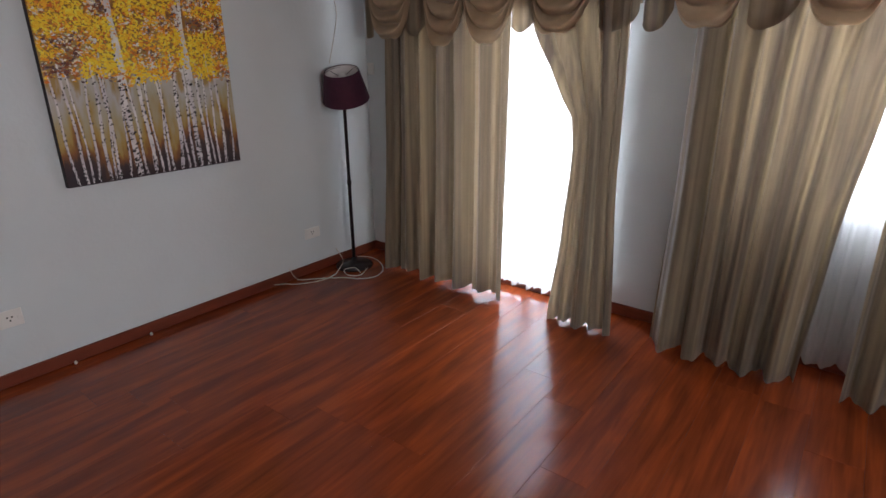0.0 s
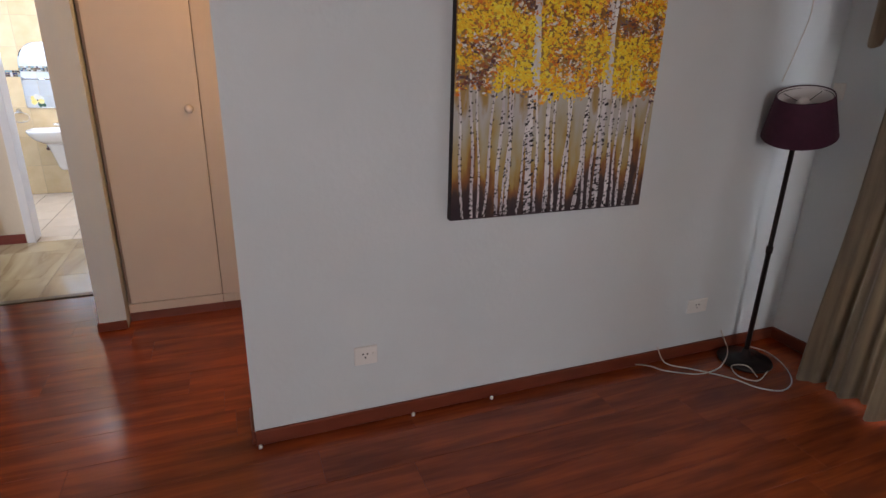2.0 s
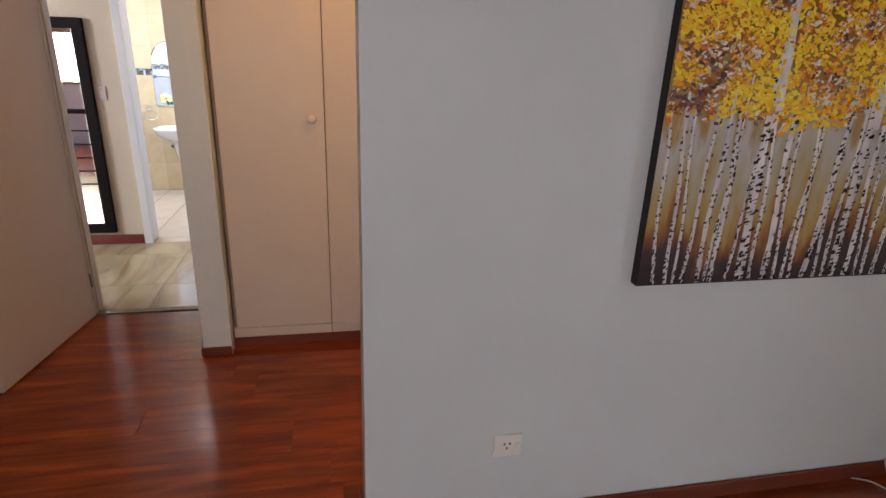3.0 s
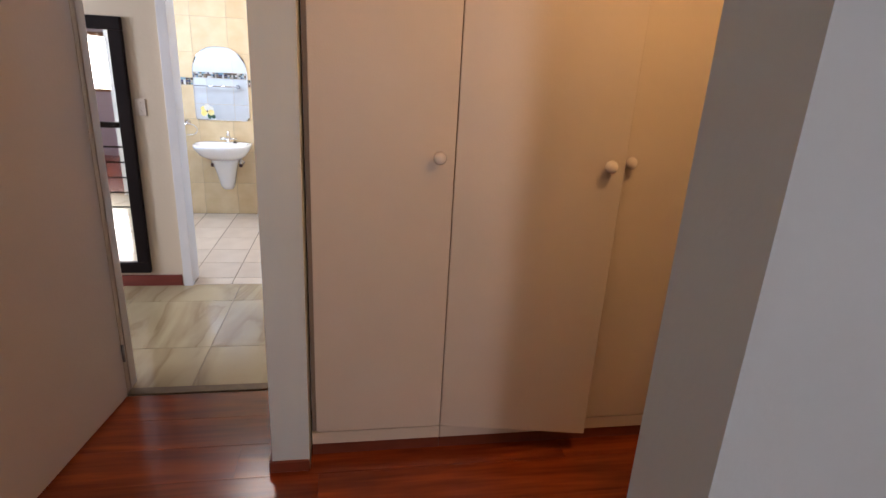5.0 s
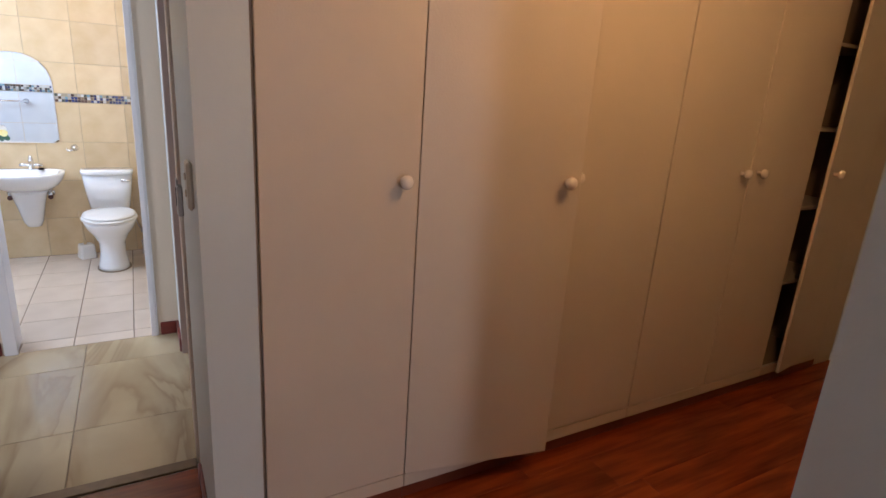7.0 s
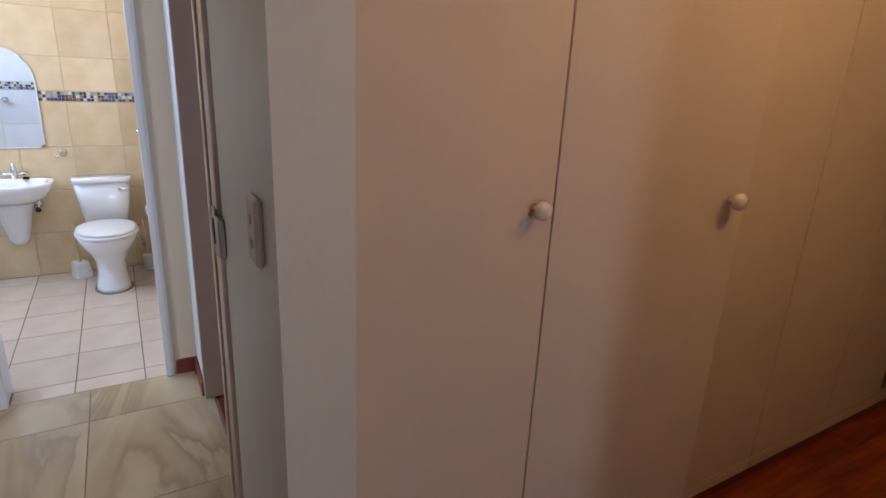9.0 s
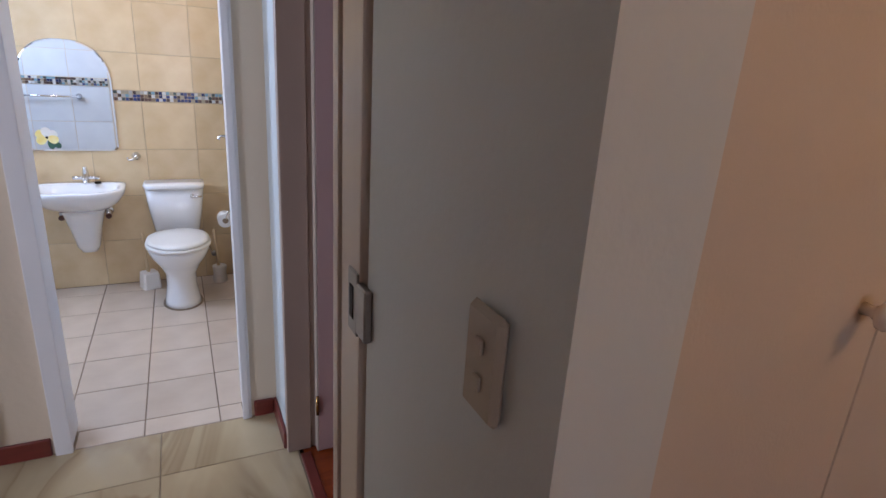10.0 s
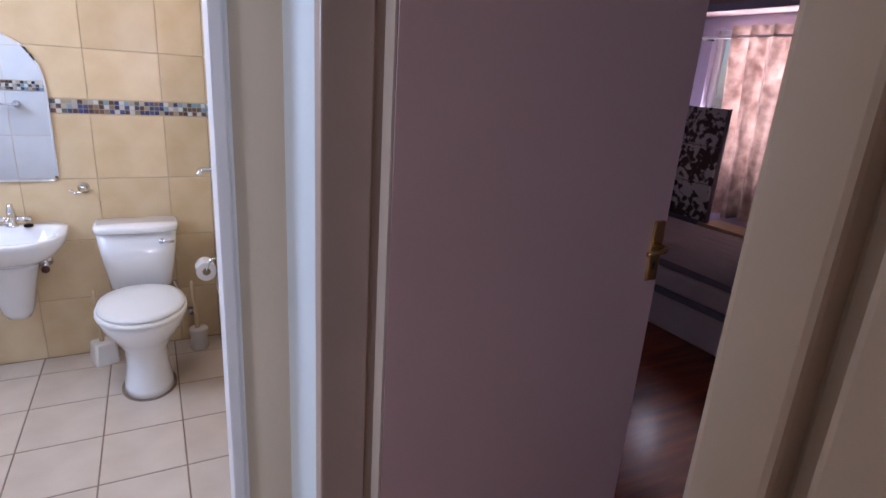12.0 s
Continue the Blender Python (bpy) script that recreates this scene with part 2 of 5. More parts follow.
MARBLE = marble()
CURTAIN = fabric("gold-taupe striped curtain", (0.50, 0.405, 0.265), (0.22, 0.175, 0.135), 0.13)
SWAG = fabric("gold-taupe satin swag", (0.72, 0.57, 0.39), (0.58, 0.45, 0.30), 0.2, stripes=False)
SWAG.node_tree.nodes["Principled BSDF"].inputs["Roughness"].default_value = 0.38
SHEER = fabric("white sheer net", (0.85, 0.85, 0.85), (0.78, 0.78, 0.78), 0.65, 0.25)
FLORAL = fabric("pink floral curtain", (0.74, 0.60, 0.53), (0.30, 0.19, 0.16), 0.13, stripes=False)
GLASS = glass()
BATH_MIRROR = material("bathroom mirror glass", (0.84, 0.84, 0.83), 0.0, metal=1.0)
MIRROR = material("mirror glass", (0.9, 0.92, 0.92), 0.02, metal=1.0)

# ---- mesh helpers ----
ORIGIN = {}


def thing(name, at, label, category, group=""):
    ob = new(name)
    ob.location = at
    ORIGIN[ob.name] = Vector(at)
    return tagged(ob, label, category, group)


def part(name, bm, mat, parent=None, label="", smooth=False):
    """Link a bmesh, made in world coordinates, as one mesh object under a thing or a part."""
    origin = ORIGIN.get(parent.name, Vector()) if parent else Vector()
    if parent:
        bmesh.ops.translate(bm, verts=bm.verts, vec=-origin)
    bmesh.ops.recalc_face_normals(bm, faces=bm.faces)
    me = bpy.data.meshes.new(name)
    bm.to_mesh(me)
    bm.free()
    for p in me.polygons:
        p.use_smooth = smooth
    for one in (mat if isinstance(mat, (list, tuple)) else (mat,)):
        me.materials.append(one)
    ob = new(name, me)
    ob.parent = parent
    ORIGIN[ob.name] = origin
    return tagged(ob, label)


def structure(name, bm, mat, smooth=False):
    return tagged(part(name, bm, mat, smooth=smooth), kind="structure")


def box(bm, x0, x1, y0, y1, z0, z1, bevel=0.0, seg=1, m=None):
    got = bmesh.ops.create_cube(bm, size=1, matrix=Matrix.Translation(((x0 + x1) / 2, (y0 + y1) / 2, (z0 + z1) / 2)) @ Matrix.Diagonal((x1 - x0, y1 - y0, z1 - z0, 1)))
    vs = got["verts"]
    if m is not None:
        bmesh.ops.transform(bm, matrix=m, verts=vs)
    if bevel:
        es = list({e for v in vs for e in v.link_edges})
        bmesh.ops.bevel(bm, geom=es, offset=bevel, segments=seg, affect="EDGES", profile=0.6)
    return bm


def new_box(*a, **k):
    return box(bmesh.new(), *a, **k)


def lathe(bm, profile, at=(0, 0, 0), axis=(0, 0, 1), seg=24, squash=(1, 1)):
    """Turn a profile of (radius, height) pairs round an axis through at."""
    turn = Vector(axis).to_track_quat("Z", "Y").to_matrix()
    rings = []
    for r, h in profile:
        rings.append([bm.verts.new(Vector(at) + turn @ Vector((r * squash[0] * math.cos(a), r * squash[1] * math.sin(a), h))) for a in (2 * math.pi * i / seg for i in range(seg))])
    for lo, hi in zip(rings, rings[1:]):
        for i in range(seg):
            bm.faces.new((lo[i], lo[(i + 1) % seg], hi[(i + 1) % seg], hi[i]))
    bm.faces.new(rings[0][::-1]), bm.faces.new(rings[-1])
    return bm


def tube(bm, points, r, seg=8):
    """A round bar through points."""
    pts = [Vector(p) for p in points]
    rings, side = [], None
    for i, p in enumerate(pts):
        way = (pts[min(i + 1, len(pts) - 1)] - pts[max(i - 1, 0)]).normalized()
        if side is None:
            side = way.orthogonal().normalized()
        side = (side - way * side.dot(way)).normalized()
        up = way.cross(side)
        rings.append([bm.verts.new(p + r * (math.cos(a) * side + math.sin(a) * up)) for a in (2 * math.pi * k / seg for k in range(seg))])
    for lo, hi in zip(rings, rings[1:]):
        for k in range(seg):
            bm.faces.new((lo[k], lo[(k + 1) % seg], hi[(k + 1) % seg], hi[k]))
    bm.faces.new(rings[0][::-1]), bm.faces.new(rings[-1])
    return bm


def loft(bm, rings):
    """Skin a list of closed rings of equal length, capped at both ends."""
    made = [[bm.verts.new(p) for p in ring] for ring in rings]
    n = len(made[0])
    for lo, hi in zip(made, made[1:]):
        for i in range(n):
            bm.faces.new((lo[i], lo[(i + 1) % n], hi[(i + 1) % n], hi[i]))
    bm.faces.new(made[0][::-1]), bm.faces.new(made[-1])
    return bm


def sheet(bm, nu, nv, f, thick=0.0):
    """A grid surface f(u, v), u and v from 0 to 1; a thickness makes it a closed cloth."""
    vs = [[bm.verts.new(f(i / nu, j / nv)) for j in range(nv + 1)] for i in range(nu + 1)]
    faces = [bm.faces.new((vs[i][j], vs[i + 1][j], vs[i + 1][j + 1], vs[i][j + 1])) for i in range(nu) for j in range(nv)]
    if thick:
        bmesh.ops.solidify(bm, geom=faces, thickness=thick)
    return bm


def wall_with_openings(name, mat, axis, at, thick, span, top, openings=()):
    """A wall along axis ("x" or "y") from at to at + thick, with openings (from, to, bottom, top)."""
    bm = bmesh.new()

    def block(a, b, z0, z1):
        if b - a > 0.001 and z1 - z0 > 0.001:
            if axis == "x":
                box(bm, a, b, at, at + thick, z0, z1)
            else:
                box(bm, at, at + thick, a, b, z0, z1)
    left = span[0]
    for a, b, z0, z1 in sorted(openings):
        block(left, a, 0, top)
        block(a, b, 0, z0)
        block(a, b, z1, top)
        left = b
    block(left, span[1], 0, top)
    return structure(name, bm, mat)

# ---- structure ----
TOP = 2.6
wall_with_openings("wall_north", WALL, "x", 3.05, 0.2, (-4.9, 3.0), TOP, [(-2.16, -1.08, 0.03, 2.1), (-0.42, 1.45, 0.82, 2.1)])
wall_with_openings("wall_stub", WALL, "y", -3.10, 0.17, (0.235, 3.05), TOP)
wall_with_openings("wall_east", WALL, "y", 3.0, 0.2, (-4.3, 3.25), TOP, [(-0.8, 0.0, 0.8, 2.1)])
wall_with_openings("wall_south", WALL, "x", -1.55, 0.13, (-4.767, 3.0), TOP)
wall_with_openings("wall_pier", WALL, "x", -0.505, 0.135, (-4.742, -4.19), TOP)
wall_with_openings("wall_behind_cupboards", WALL_LILAC, "y", -4.95, 0.05, (-0.365, 3.05), TOP)
wall_with_openings("wall_doorway", WALL_CREAM, "y", -4.86, 0.092, (-1.549, -0.5), TOP, [(-1.21, -0.5, 0, 2.06)])
wall_with_openings("wall_hall_north", WALL, "x", -0.49, 0.12, (-8.0, -4.952), TOP, [(-5.765, -4.974, 0, 2.06)])
wall_with_openings("wall_hall_west", WALL_CREAM, "y", -6.20, 0.15, (-4.3, -0.49), TOP, [(-1.275, -0.61, 0, 2.06)])
wall_with_openings("wall_hall_south", WALL_CREAM, "x", -4.3, 0.15, (-6.05, 3.0), TOP, [(-4.68, -3.86, 0.9, 2.1)])
wall_with_openings("wall_landing_east", WALL_LILAC, "y", -1.1, 0.15, (-4.15, -1.55), TOP, [(-4.08, -3.35, 0.88, 1.65)])
wall_with_openings("wall_bath_west", GROUT_PALE, "y", -8.012, 0.15, (-2.45, -0.49), TOP)
wall_with_openings("wall_bath_south", GROUT_PALE, "x", -2.452, 0.15, (-7.87, -6.2), TOP, [(-7.56, -6.66, 1.471, 2.06)])
wall_with_openings("wall_bedroom_west", WALL_LILAC, "y", -8.7, 0.15, (-0.37, 3.5), TOP)
wall_with_openings("wall_bedroom_north", WALL_LILAC, "x", 3.5, 0.15, (-8.7, -4.75), TOP, [(-8.2, -7.0, 0.85, 1.98)])
wall_with_openings("wall_bedroom_east", WALL_LILAC, "y", -4.9, 0.15, (3.25, 3.5), TOP)
structure("ceiling", new_box(-8.8, 3.2, -4.4, 4.1, TOP, TOP + 0.15), CEIL)
structure("floor_bedroom", new_box(-4.74, 3.0, -1.45, 3.1, -0.1, -0.0015), GAP)
structure("floor_hall", new_box(-6.13, -0.95, -4.3, -0.45, -0.12, -0.002), GROUT)
structure("floor_bathroom", new_box(-7.95, -6.13, -2.4, -0.45, -0.1, -0.002), GROUT)
structure("floor_second_bedroom", new_box(-8.6, -4.9, -0.435, 3.95, -0.1, 0.0), LAMINATE)
structure("ground", new_box(-400, 400, -400, 400, -0.5, -0.3), GROUND)


def skirting(name, mat, x0, x1, y0, y1, h):
    structure(name, new_box(x0, x1, y0, y1, 0, h, bevel=0.004), mat)


skirting("skirting", SKIRT, -2.93, -2.916, 0.235, 3.036, 0.066)
skirting("skirting", SKIRT, -3.10, -2.93, 0.222, 0.235, 0.066)
skirting("skirting", SKIRT, -2.93, 3.0, 3.036, 3.05, 0.066)
skirting("skirting", SKIRT, -3.114, -3.10, 0.235, 3.05, 0.066)
skirting("skirting", SKIRT, -4.7, 3.0, -1.42, -1.406, 0.066)
skirting("skirting", SKIRT, 2.986, 3.0, -1.4, 3.03, 0.066)
skirting("skirting", SKIRT, -4.19, -4.178, -0.516, -0.37, 0.05)
skirting("skirting", SKIRT, -4.70, -4.19, -0.517, -0.505, 0.05)
skirting("skirting", SKIRT, -4.2, -3.12, 3.036, 3.05, 0.066)
skirting("hall_skirting", SKIRT_RED, -6.05, -6.036, -4.15, -1.315, 0.075)
skirting("hall_skirting", SKIRT_RED, -6.05, -6.036, -0.585, -0.504, 0.075)
skirting("hall_skirting", SKIRT_RED, -6.05, -5.775, -0.504, -0.49, 0.075)
skirting("hall_skirting", SKIRT_RED, -4.936, -1.1, -1.564, -1.55, 0.075)
skirting("hall_skirting", SKIRT_RED, -6.0, -1.1, -4.15, -4.136, 0.075)

# ---- door frames ----
def frame_jamb(name, mat, blocks):
    bm = bmesh.new()
    for b in blocks:
        box(bm, *b, bevel=0.004, seg=2)
    return structure(name, bm, mat)


# doorway between bedroom and hall, a steel frame with a rebate for the leaf
frame_jamb("door_1_frame", FRAMEPAINT, [
    (-4.986, -4.946, -0.507, -0.46, 0, 2.06), (-4.948, -4.932, -0.489, -0.46, 0, 2.05), (-4.934, -4.838, -0.502, -0.46, 0, 2.06), (-4.840, -4.812, -0.482, -0.46, 0, 2.05), (-4.814, -4.765, -0.514, -0.46, 0, 2.05), (-4.765, -4.742, -0.490, -0.46, 0, 2.06),
    (-4.865, -4.80, -1.23, -1.205, 0, 2.05), (-4.80, -4.745, -1.23, -1.212, 0, 2.06), (-4.768, -4.745, -1.26, -1.212, 0, 2.08), (-4.875, -4.86, -1.27, -1.208, 0, 2.08),
    (-4.986, -4.745, -1.27, -0.46, 2.04, 2.09)])
frame_jamb("door_2_frame", FRAMEWHITE, [
    (-6.215, -6.036, -0.625, -0.596, 0, 2.05), (-6.05, -6.032, -0.632, -0.606, 0, 2.1), (-6.215, -6.036, -1.275, -1.255, 0, 2.05), (-6.05, -6.03, -1.305, -1.248, 0, 2.1),
    (-6.215, -6.03, -1.305, -0.583, 2.04, 2.1)])
frame_jamb("door_3_frame", FRAMETAN_SHADED, [
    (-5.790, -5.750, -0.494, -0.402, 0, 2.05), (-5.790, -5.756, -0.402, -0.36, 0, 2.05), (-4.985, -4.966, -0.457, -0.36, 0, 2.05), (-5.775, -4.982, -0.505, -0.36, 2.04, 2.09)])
structure("threshold", new_box(-4.80, -4.745, -1.204, -0.515, -0.01, 0.006, bevel=0.003), STRIP)
structure("threshold", new_box(-5.725, -5.06, -0.45, -0.41, -0.01, 0.006, bevel=0.003), SKIRT_RED)

strike = thing("strike_plate", (-4.81, -0.52, 1.03), "dull steel strike plate let into the cream door frame", "strike plate")
part("plate", new_box(-4.818, -4.764, -0.520, -0.514, 0.99, 1.115, bevel=0.002), STEEL, strike)
part("latch_box", new_box(-4.804, -4.781, -0.5215, -0.5195, 1.02, 1.085), BLACK, strike)
part("guard", new_box(-4.764, -4.712, -0.521, -0.505, 1.0, 1.10, bevel=0.003), STEEL, strike)


def turned(at, degrees_z):
    return Matrix.Translation(at) @ Matrix.Rotation(radians(degrees_z), 4, "Z")


def leaf(name, hinge, angle, width, height, mat, label, handle_mat=None, side=1, thick=0.04, hinge_mat=None, lipping=False):
    """A flush door leaf that runs from its hinge along +x, turned by angle."""
    t = thing(name, hinge, label, "door")
    m = turned((*hinge[:2], 0), angle)
    part("leaf", box(bmesh.new(), 0.003, width, -thick / 2, thick / 2, 0.008, height, bevel=0.003, m=m), mat, t)
    if handle_mat:
        for s in (-1, 1):
            y = s * (thick / 2 + 0.004)
            h = part("handle_plate", box(bmesh.new(), width - 0.048, width - 0.012, y - 0.004, y + 0.004, 1.015, 1.165, bevel=0.0035, m=m), handle_mat, t, "polished brass plate")
            part("lever", tube(bmesh.new(), [m @ Vector(p) for p in ((width - 0.03, y, 1.105), (width - 0.03, y + s * 0.032, 1.105), (width - 0.045, y + s * 0.04, 1.105), (width - 0.10, y + s * 0.042, 1.10))], 0.0065), handle_mat, h, smooth=True)
            part("keyhole", box(bmesh.new(), width - 0.033, width - 0.027, y - 0.0046, y + 0.0046, 1.045, 1.065, m=m), BLACK, h)
    if lipping:
        part("edge_lipping", box(bmesh.new(), -0.001, 0.003, -thick / 2, thick / 2, 0.008, height, m=m), FRAMEPAINT, t, "cream painted door edge")
    if hinge_mat:
        for z in (0.22, 1.8):
            part("hinge", lathe(bmesh.new(), [(0.006, -0.04), (0.006, 0.04)], m @ Vector((-0.002, side * (thick / 2 + 0.004), z)), seg=10), hinge_mat, t, smooth=True)
    return t


leaf("door", (-4.735, -1.215, 0), -7.2, 0.78, 2.03, DOORPAINT, "cream painted flush door standing open at the doorway", BRASS, 1, hinge_mat=STEEL)
leaf("door", (-5.728, -0.385, 0), 90.5, 0.718, 2.03, DOOR_MAUVE, "mauve painted flush door with brass handle, open inward", BRASS, -1, hinge_mat=BRASS, lipping=True)
leaf("door", (-6.215, -0.585, 0), 176.5, 0.65, 2.03, FRAMEWHITE, "white painted bathroom door standing open inward", CHROME, 1, hinge_mat=STEEL)

# ---- windows and curtains ----
def window(name, x0, x1, y, z0, z1, panes):
    t = tagged(new(name), kind="structure")
    bm = bmesh.new()
    for a, b in ((x0, x0 + 0.05), (x1 - 0.05, x1)):
        box(bm, a, b, y, y + 0.05, z0, z1, bevel=0.004)
    for a, b in ((z0, z0 + 0.05), (z1 - 0.05, z1)):
        box(bm, x0 + 0.05, x1 - 0.05, y, y + 0.05, a, b, bevel=0.004)
    for k in range(1, panes):
        x = x0 + (x1 - x0) * k / panes
        box(bm, x - 0.025, x + 0.025, y + 0.002, y + 0.048, z0 + 0.05, z1 - 0.05, bevel=0.004)
    part("window_frame", bm, FRAMEWHITE, t)
    for k in range(panes):
        a, b = x0 + (x1 - x0) * k / panes + 0.026, x0 + (x1 - x0) * (k + 1) / panes - 0.026
        p = part("pane", new_box(a, b, y + 0.022, y + 0.028, z0 + 0.051, z1 - 0.051), GLASS, t)
        p.visible_shadow = False


window("window_1", -2.16, -1.08, 3.12, 0.03, 2.1, 2)
window("window_2", -0.42, 1.45, 3.12, 0.82, 2.1, 2)
window("window_3", -7.56, -6.66, -2.40, 1.471, 2.06, 2)
# Window 4 is assumed and unseen; it goes with the hall's fill lamp.
window("window_4", -4.68, -3.86, -4.25, 0.9, 2.1, 2)
window("window_5", -8.2, -7.0, 3.56, 0.85, 1.98, 2)


lamp_holder = thing("ceiling_light", (-3.28, 0.78, 2.5), "small white ceiling lamp holder with a warm bulb", "ceiling light")
part("rose", lathe(bmesh.new(), [(0.02, -0.1), (0.02, -0.03), (0.05, -0.02), (0.05, 0)], (-3.28, 0.78, 2.6), seg=20), WHITE, lamp_holder, smooth=True)


def curtain(name, edges, y, z0, z1, folds, depth, mat, label, seed, hem=0.012, category="curtain", thick=0.0015):
    """Cloth in folds. edges(v) gives the left and right x at height v, 0 at the hem."""
    rnd = random.Random(seed)
    phase = [rnd.uniform(0, 6.28) for _ in range(6)]

    def f(u, v):
        a, b = edges(v)
        w = u + 0.012 * math.sin(9 * u + phase[0]) + 0.006 * math.sin(23 * u + phase[1] + 1.5 * v)
        s = math.sin(2 * math.pi * folds * w + phase[2] + 0.5 * math.sin(3 * v + phase[3]))
        s = math.copysign(abs(s) ** 0.75, s) * (0.75 + 0.25 * math.sin(7 * u + phase[4]))
        s += 0.28 * math.sin(2 * math.pi * folds * 2.3 * u + phase[5] + 2 * v)
        (a0, b0), uu = edges(0), min(max(u + 0.25 / folds / 6.28 * math.cos(2 * math.pi * folds * w + phase[2]), 0), 1)
        x = a0 + (b0 - a0) * uu + (a - a0) * (1 - uu) ** 2 + (b - b0) * uu ** 2
        z = z0 + (z1 - z0) * v + (hem * math.sin(2 * math.pi * folds * 0.5 * w + phase[1]) + hem * 0.7 * s) * (1 - v) ** 8
        return Vector((x, y + depth * s * (1.1 - 0.35 * v), z))
    t = thing(name, (sum(edges(0)) / 2, y, z0), label, category)
    part("cloth", sheet(bmesh.new(), int(folds * 14), 26, f, thick), mat, t, smooth=True)
    return t


def blend(points):
    """Piecewise curve through (v, value) pairs."""
    def g(v):
        for (v0, a), (v1, b) in zip(points, points[1:]):
            if v <= v1:
                s = (v - v0) / (v1 - v0)
                s = s * s * (3 - 2 * s) * 0.5 + s * 0.5
                return a + (b - a) * s
        return points[-1][1]
    return g


LONG = "gold-taupe striped floor-length curtain"
e1l, e1r = blend([(0, -2.585), (0.5, -2.52), (1, -2.47)]), blend([(0, -1.59), (1, -1.583)])
curtain("curtain", lambda v: (e1l(v), e1r(v)), 2.79, 0.028, 2.12, 6.5, 0.05, CURTAIN, LONG + " hanging closed over the garden door", 3)
e2l, e2r = blend([(0, -1.255), (0.25, -1.20), (0.45, -1.172), (0.53, -1.185), (0.61, -1.285), (0.74, -1.43), (1, -1.72)]), blend([(0, -0.885), (0.42, -0.935), (1, -0.945)])
curtain("curtain", lambda v: (e2l(v), e2r(v)), 2.76, 0.008, 2.12, 4.2, 0.045, CURTAIN, LONG + " gathered in at its middle", 5)
e3l, e3r = blend([(0, -0.70), (0.4, -0.67), (1, -0.66)]), blend([(0, -0.03), (0.32, 0.002), (0.6, 0.058), (0.8, 0.14), (1, 0.24)])
curtain("curtain", lambda v: (e3l(v), e3r(v)), 2.78, 0.012, 2.12, 5.4, 0.055, CURTAIN, LONG + " drawn back and wide at the top", 8)
e4l, e4r = blend([(0, 0.14), (0.4, 0.13), (0.62, 0.25), (1, 0.45)]), blend([(0, 1.25), (1, 1.6)])
curtain("curtain", lambda v: (e4l(v), e4r(v)), 2.78, 0.015, 2.12, 9, 0.05, CURTAIN, LONG + " at the far window side", 11)
curtain("net_curtain", lambda v: (-2.40, -1.01), 2.98, 0.05, 2.1, 22, 0.014, SHEER, "white sheer net curtain behind the garden door curtains", 21, category="net curtain", thick=0)
curtain("net_curtain", lambda v: (-0.5, 1.5), 2.98, 0.05, 2.1, 26, 0.014, SHEER, "white sheer net curtain across the wide window", 22, category="net curtain", thick=0)


def swag(t, c, w, z1, z0, y, seed, seg=8.0):
    rnd = random.Random(seed)
    ph = rnd.uniform(0, 1)

    def f(u, v):
        s = 2 * u - 1
        sag = (z1 - z0) * (0.10 + 0.90 * v)
        half = w / 2 * (1.0 - 0.10 * v)
        x = c + half * (s * (1 - 0.04 * v) + 0.05 * math.sin(3 * s + seed))
        z = z1 - sag * (1 - abs(s) ** 3.6) - 0.03 * v * abs(s)
        ridge = 1 - 2 * abs(math.sin(math.pi * (0.8 * seg * v ** 1.1 + ph + 0.12 * math.sin(2.5 * s + seed) + 0.3 * abs(s)))) ** 0.8
        yy = y - 0.035 - 0.07 * (1 - s * s) * (0.4 + 0.6 * v) + 0.030 * ridge * (1 - 0.5 * s * s)
        return Vector((x, yy, z + 0.006 * ridge))
    part("swag", sheet(bmesh.new(), 28, 84, f, 0.0015), SWAG, t, "draped satin swag", smooth=True)


def tail(t, x0, x1, z1, z0, y, seed, slope=0.03):
    def f(u, v):
        s = 2 * u - 1
        low = z0 + slope * s + 0.05 * abs(s) ** 3
        return Vector((x0 + (x1 - x0) * u, y - 0.03 - 0.012 * math.sin(9 * u + seed) * v, z1 + (low - z1) * v))
    part("tail", sheet(bmesh.new(), 14, 10, f, 0.0015), CURTAIN, t, "flat pleated tail between the swags", smooth=True)


def pelmet(x0, x1, swags, tails, label):
    t = thing("pelmet", ((x0 + x1) / 2, 2.8, 1.6), label, "curtain pelmet")
    part("board", new_box(x0, x1, 2.77, 3.05, 2.12, 2.15, bevel=0.003), SKIRT, t)
    part("backing", sheet(bmesh.new(), 40, 4, lambda u, v: Vector((x0 + (x1 - x0) * u, 2.79 + 0.006 * math.sin(60 * u), 2.12 - 0.46 * v)), 0.002), CURTAIN, t, smooth=True)
    for k, (c, w, z) in enumerate(swags):
        swag(t, c, w, 2.13, z, 2.80 - 0.004 * k, k + 1.3)
    for k, (a, b, z) in enumerate(tails):
        tail(t, a, b, 2.13, z, 2.785 - 0.005 * (k % 2), k)


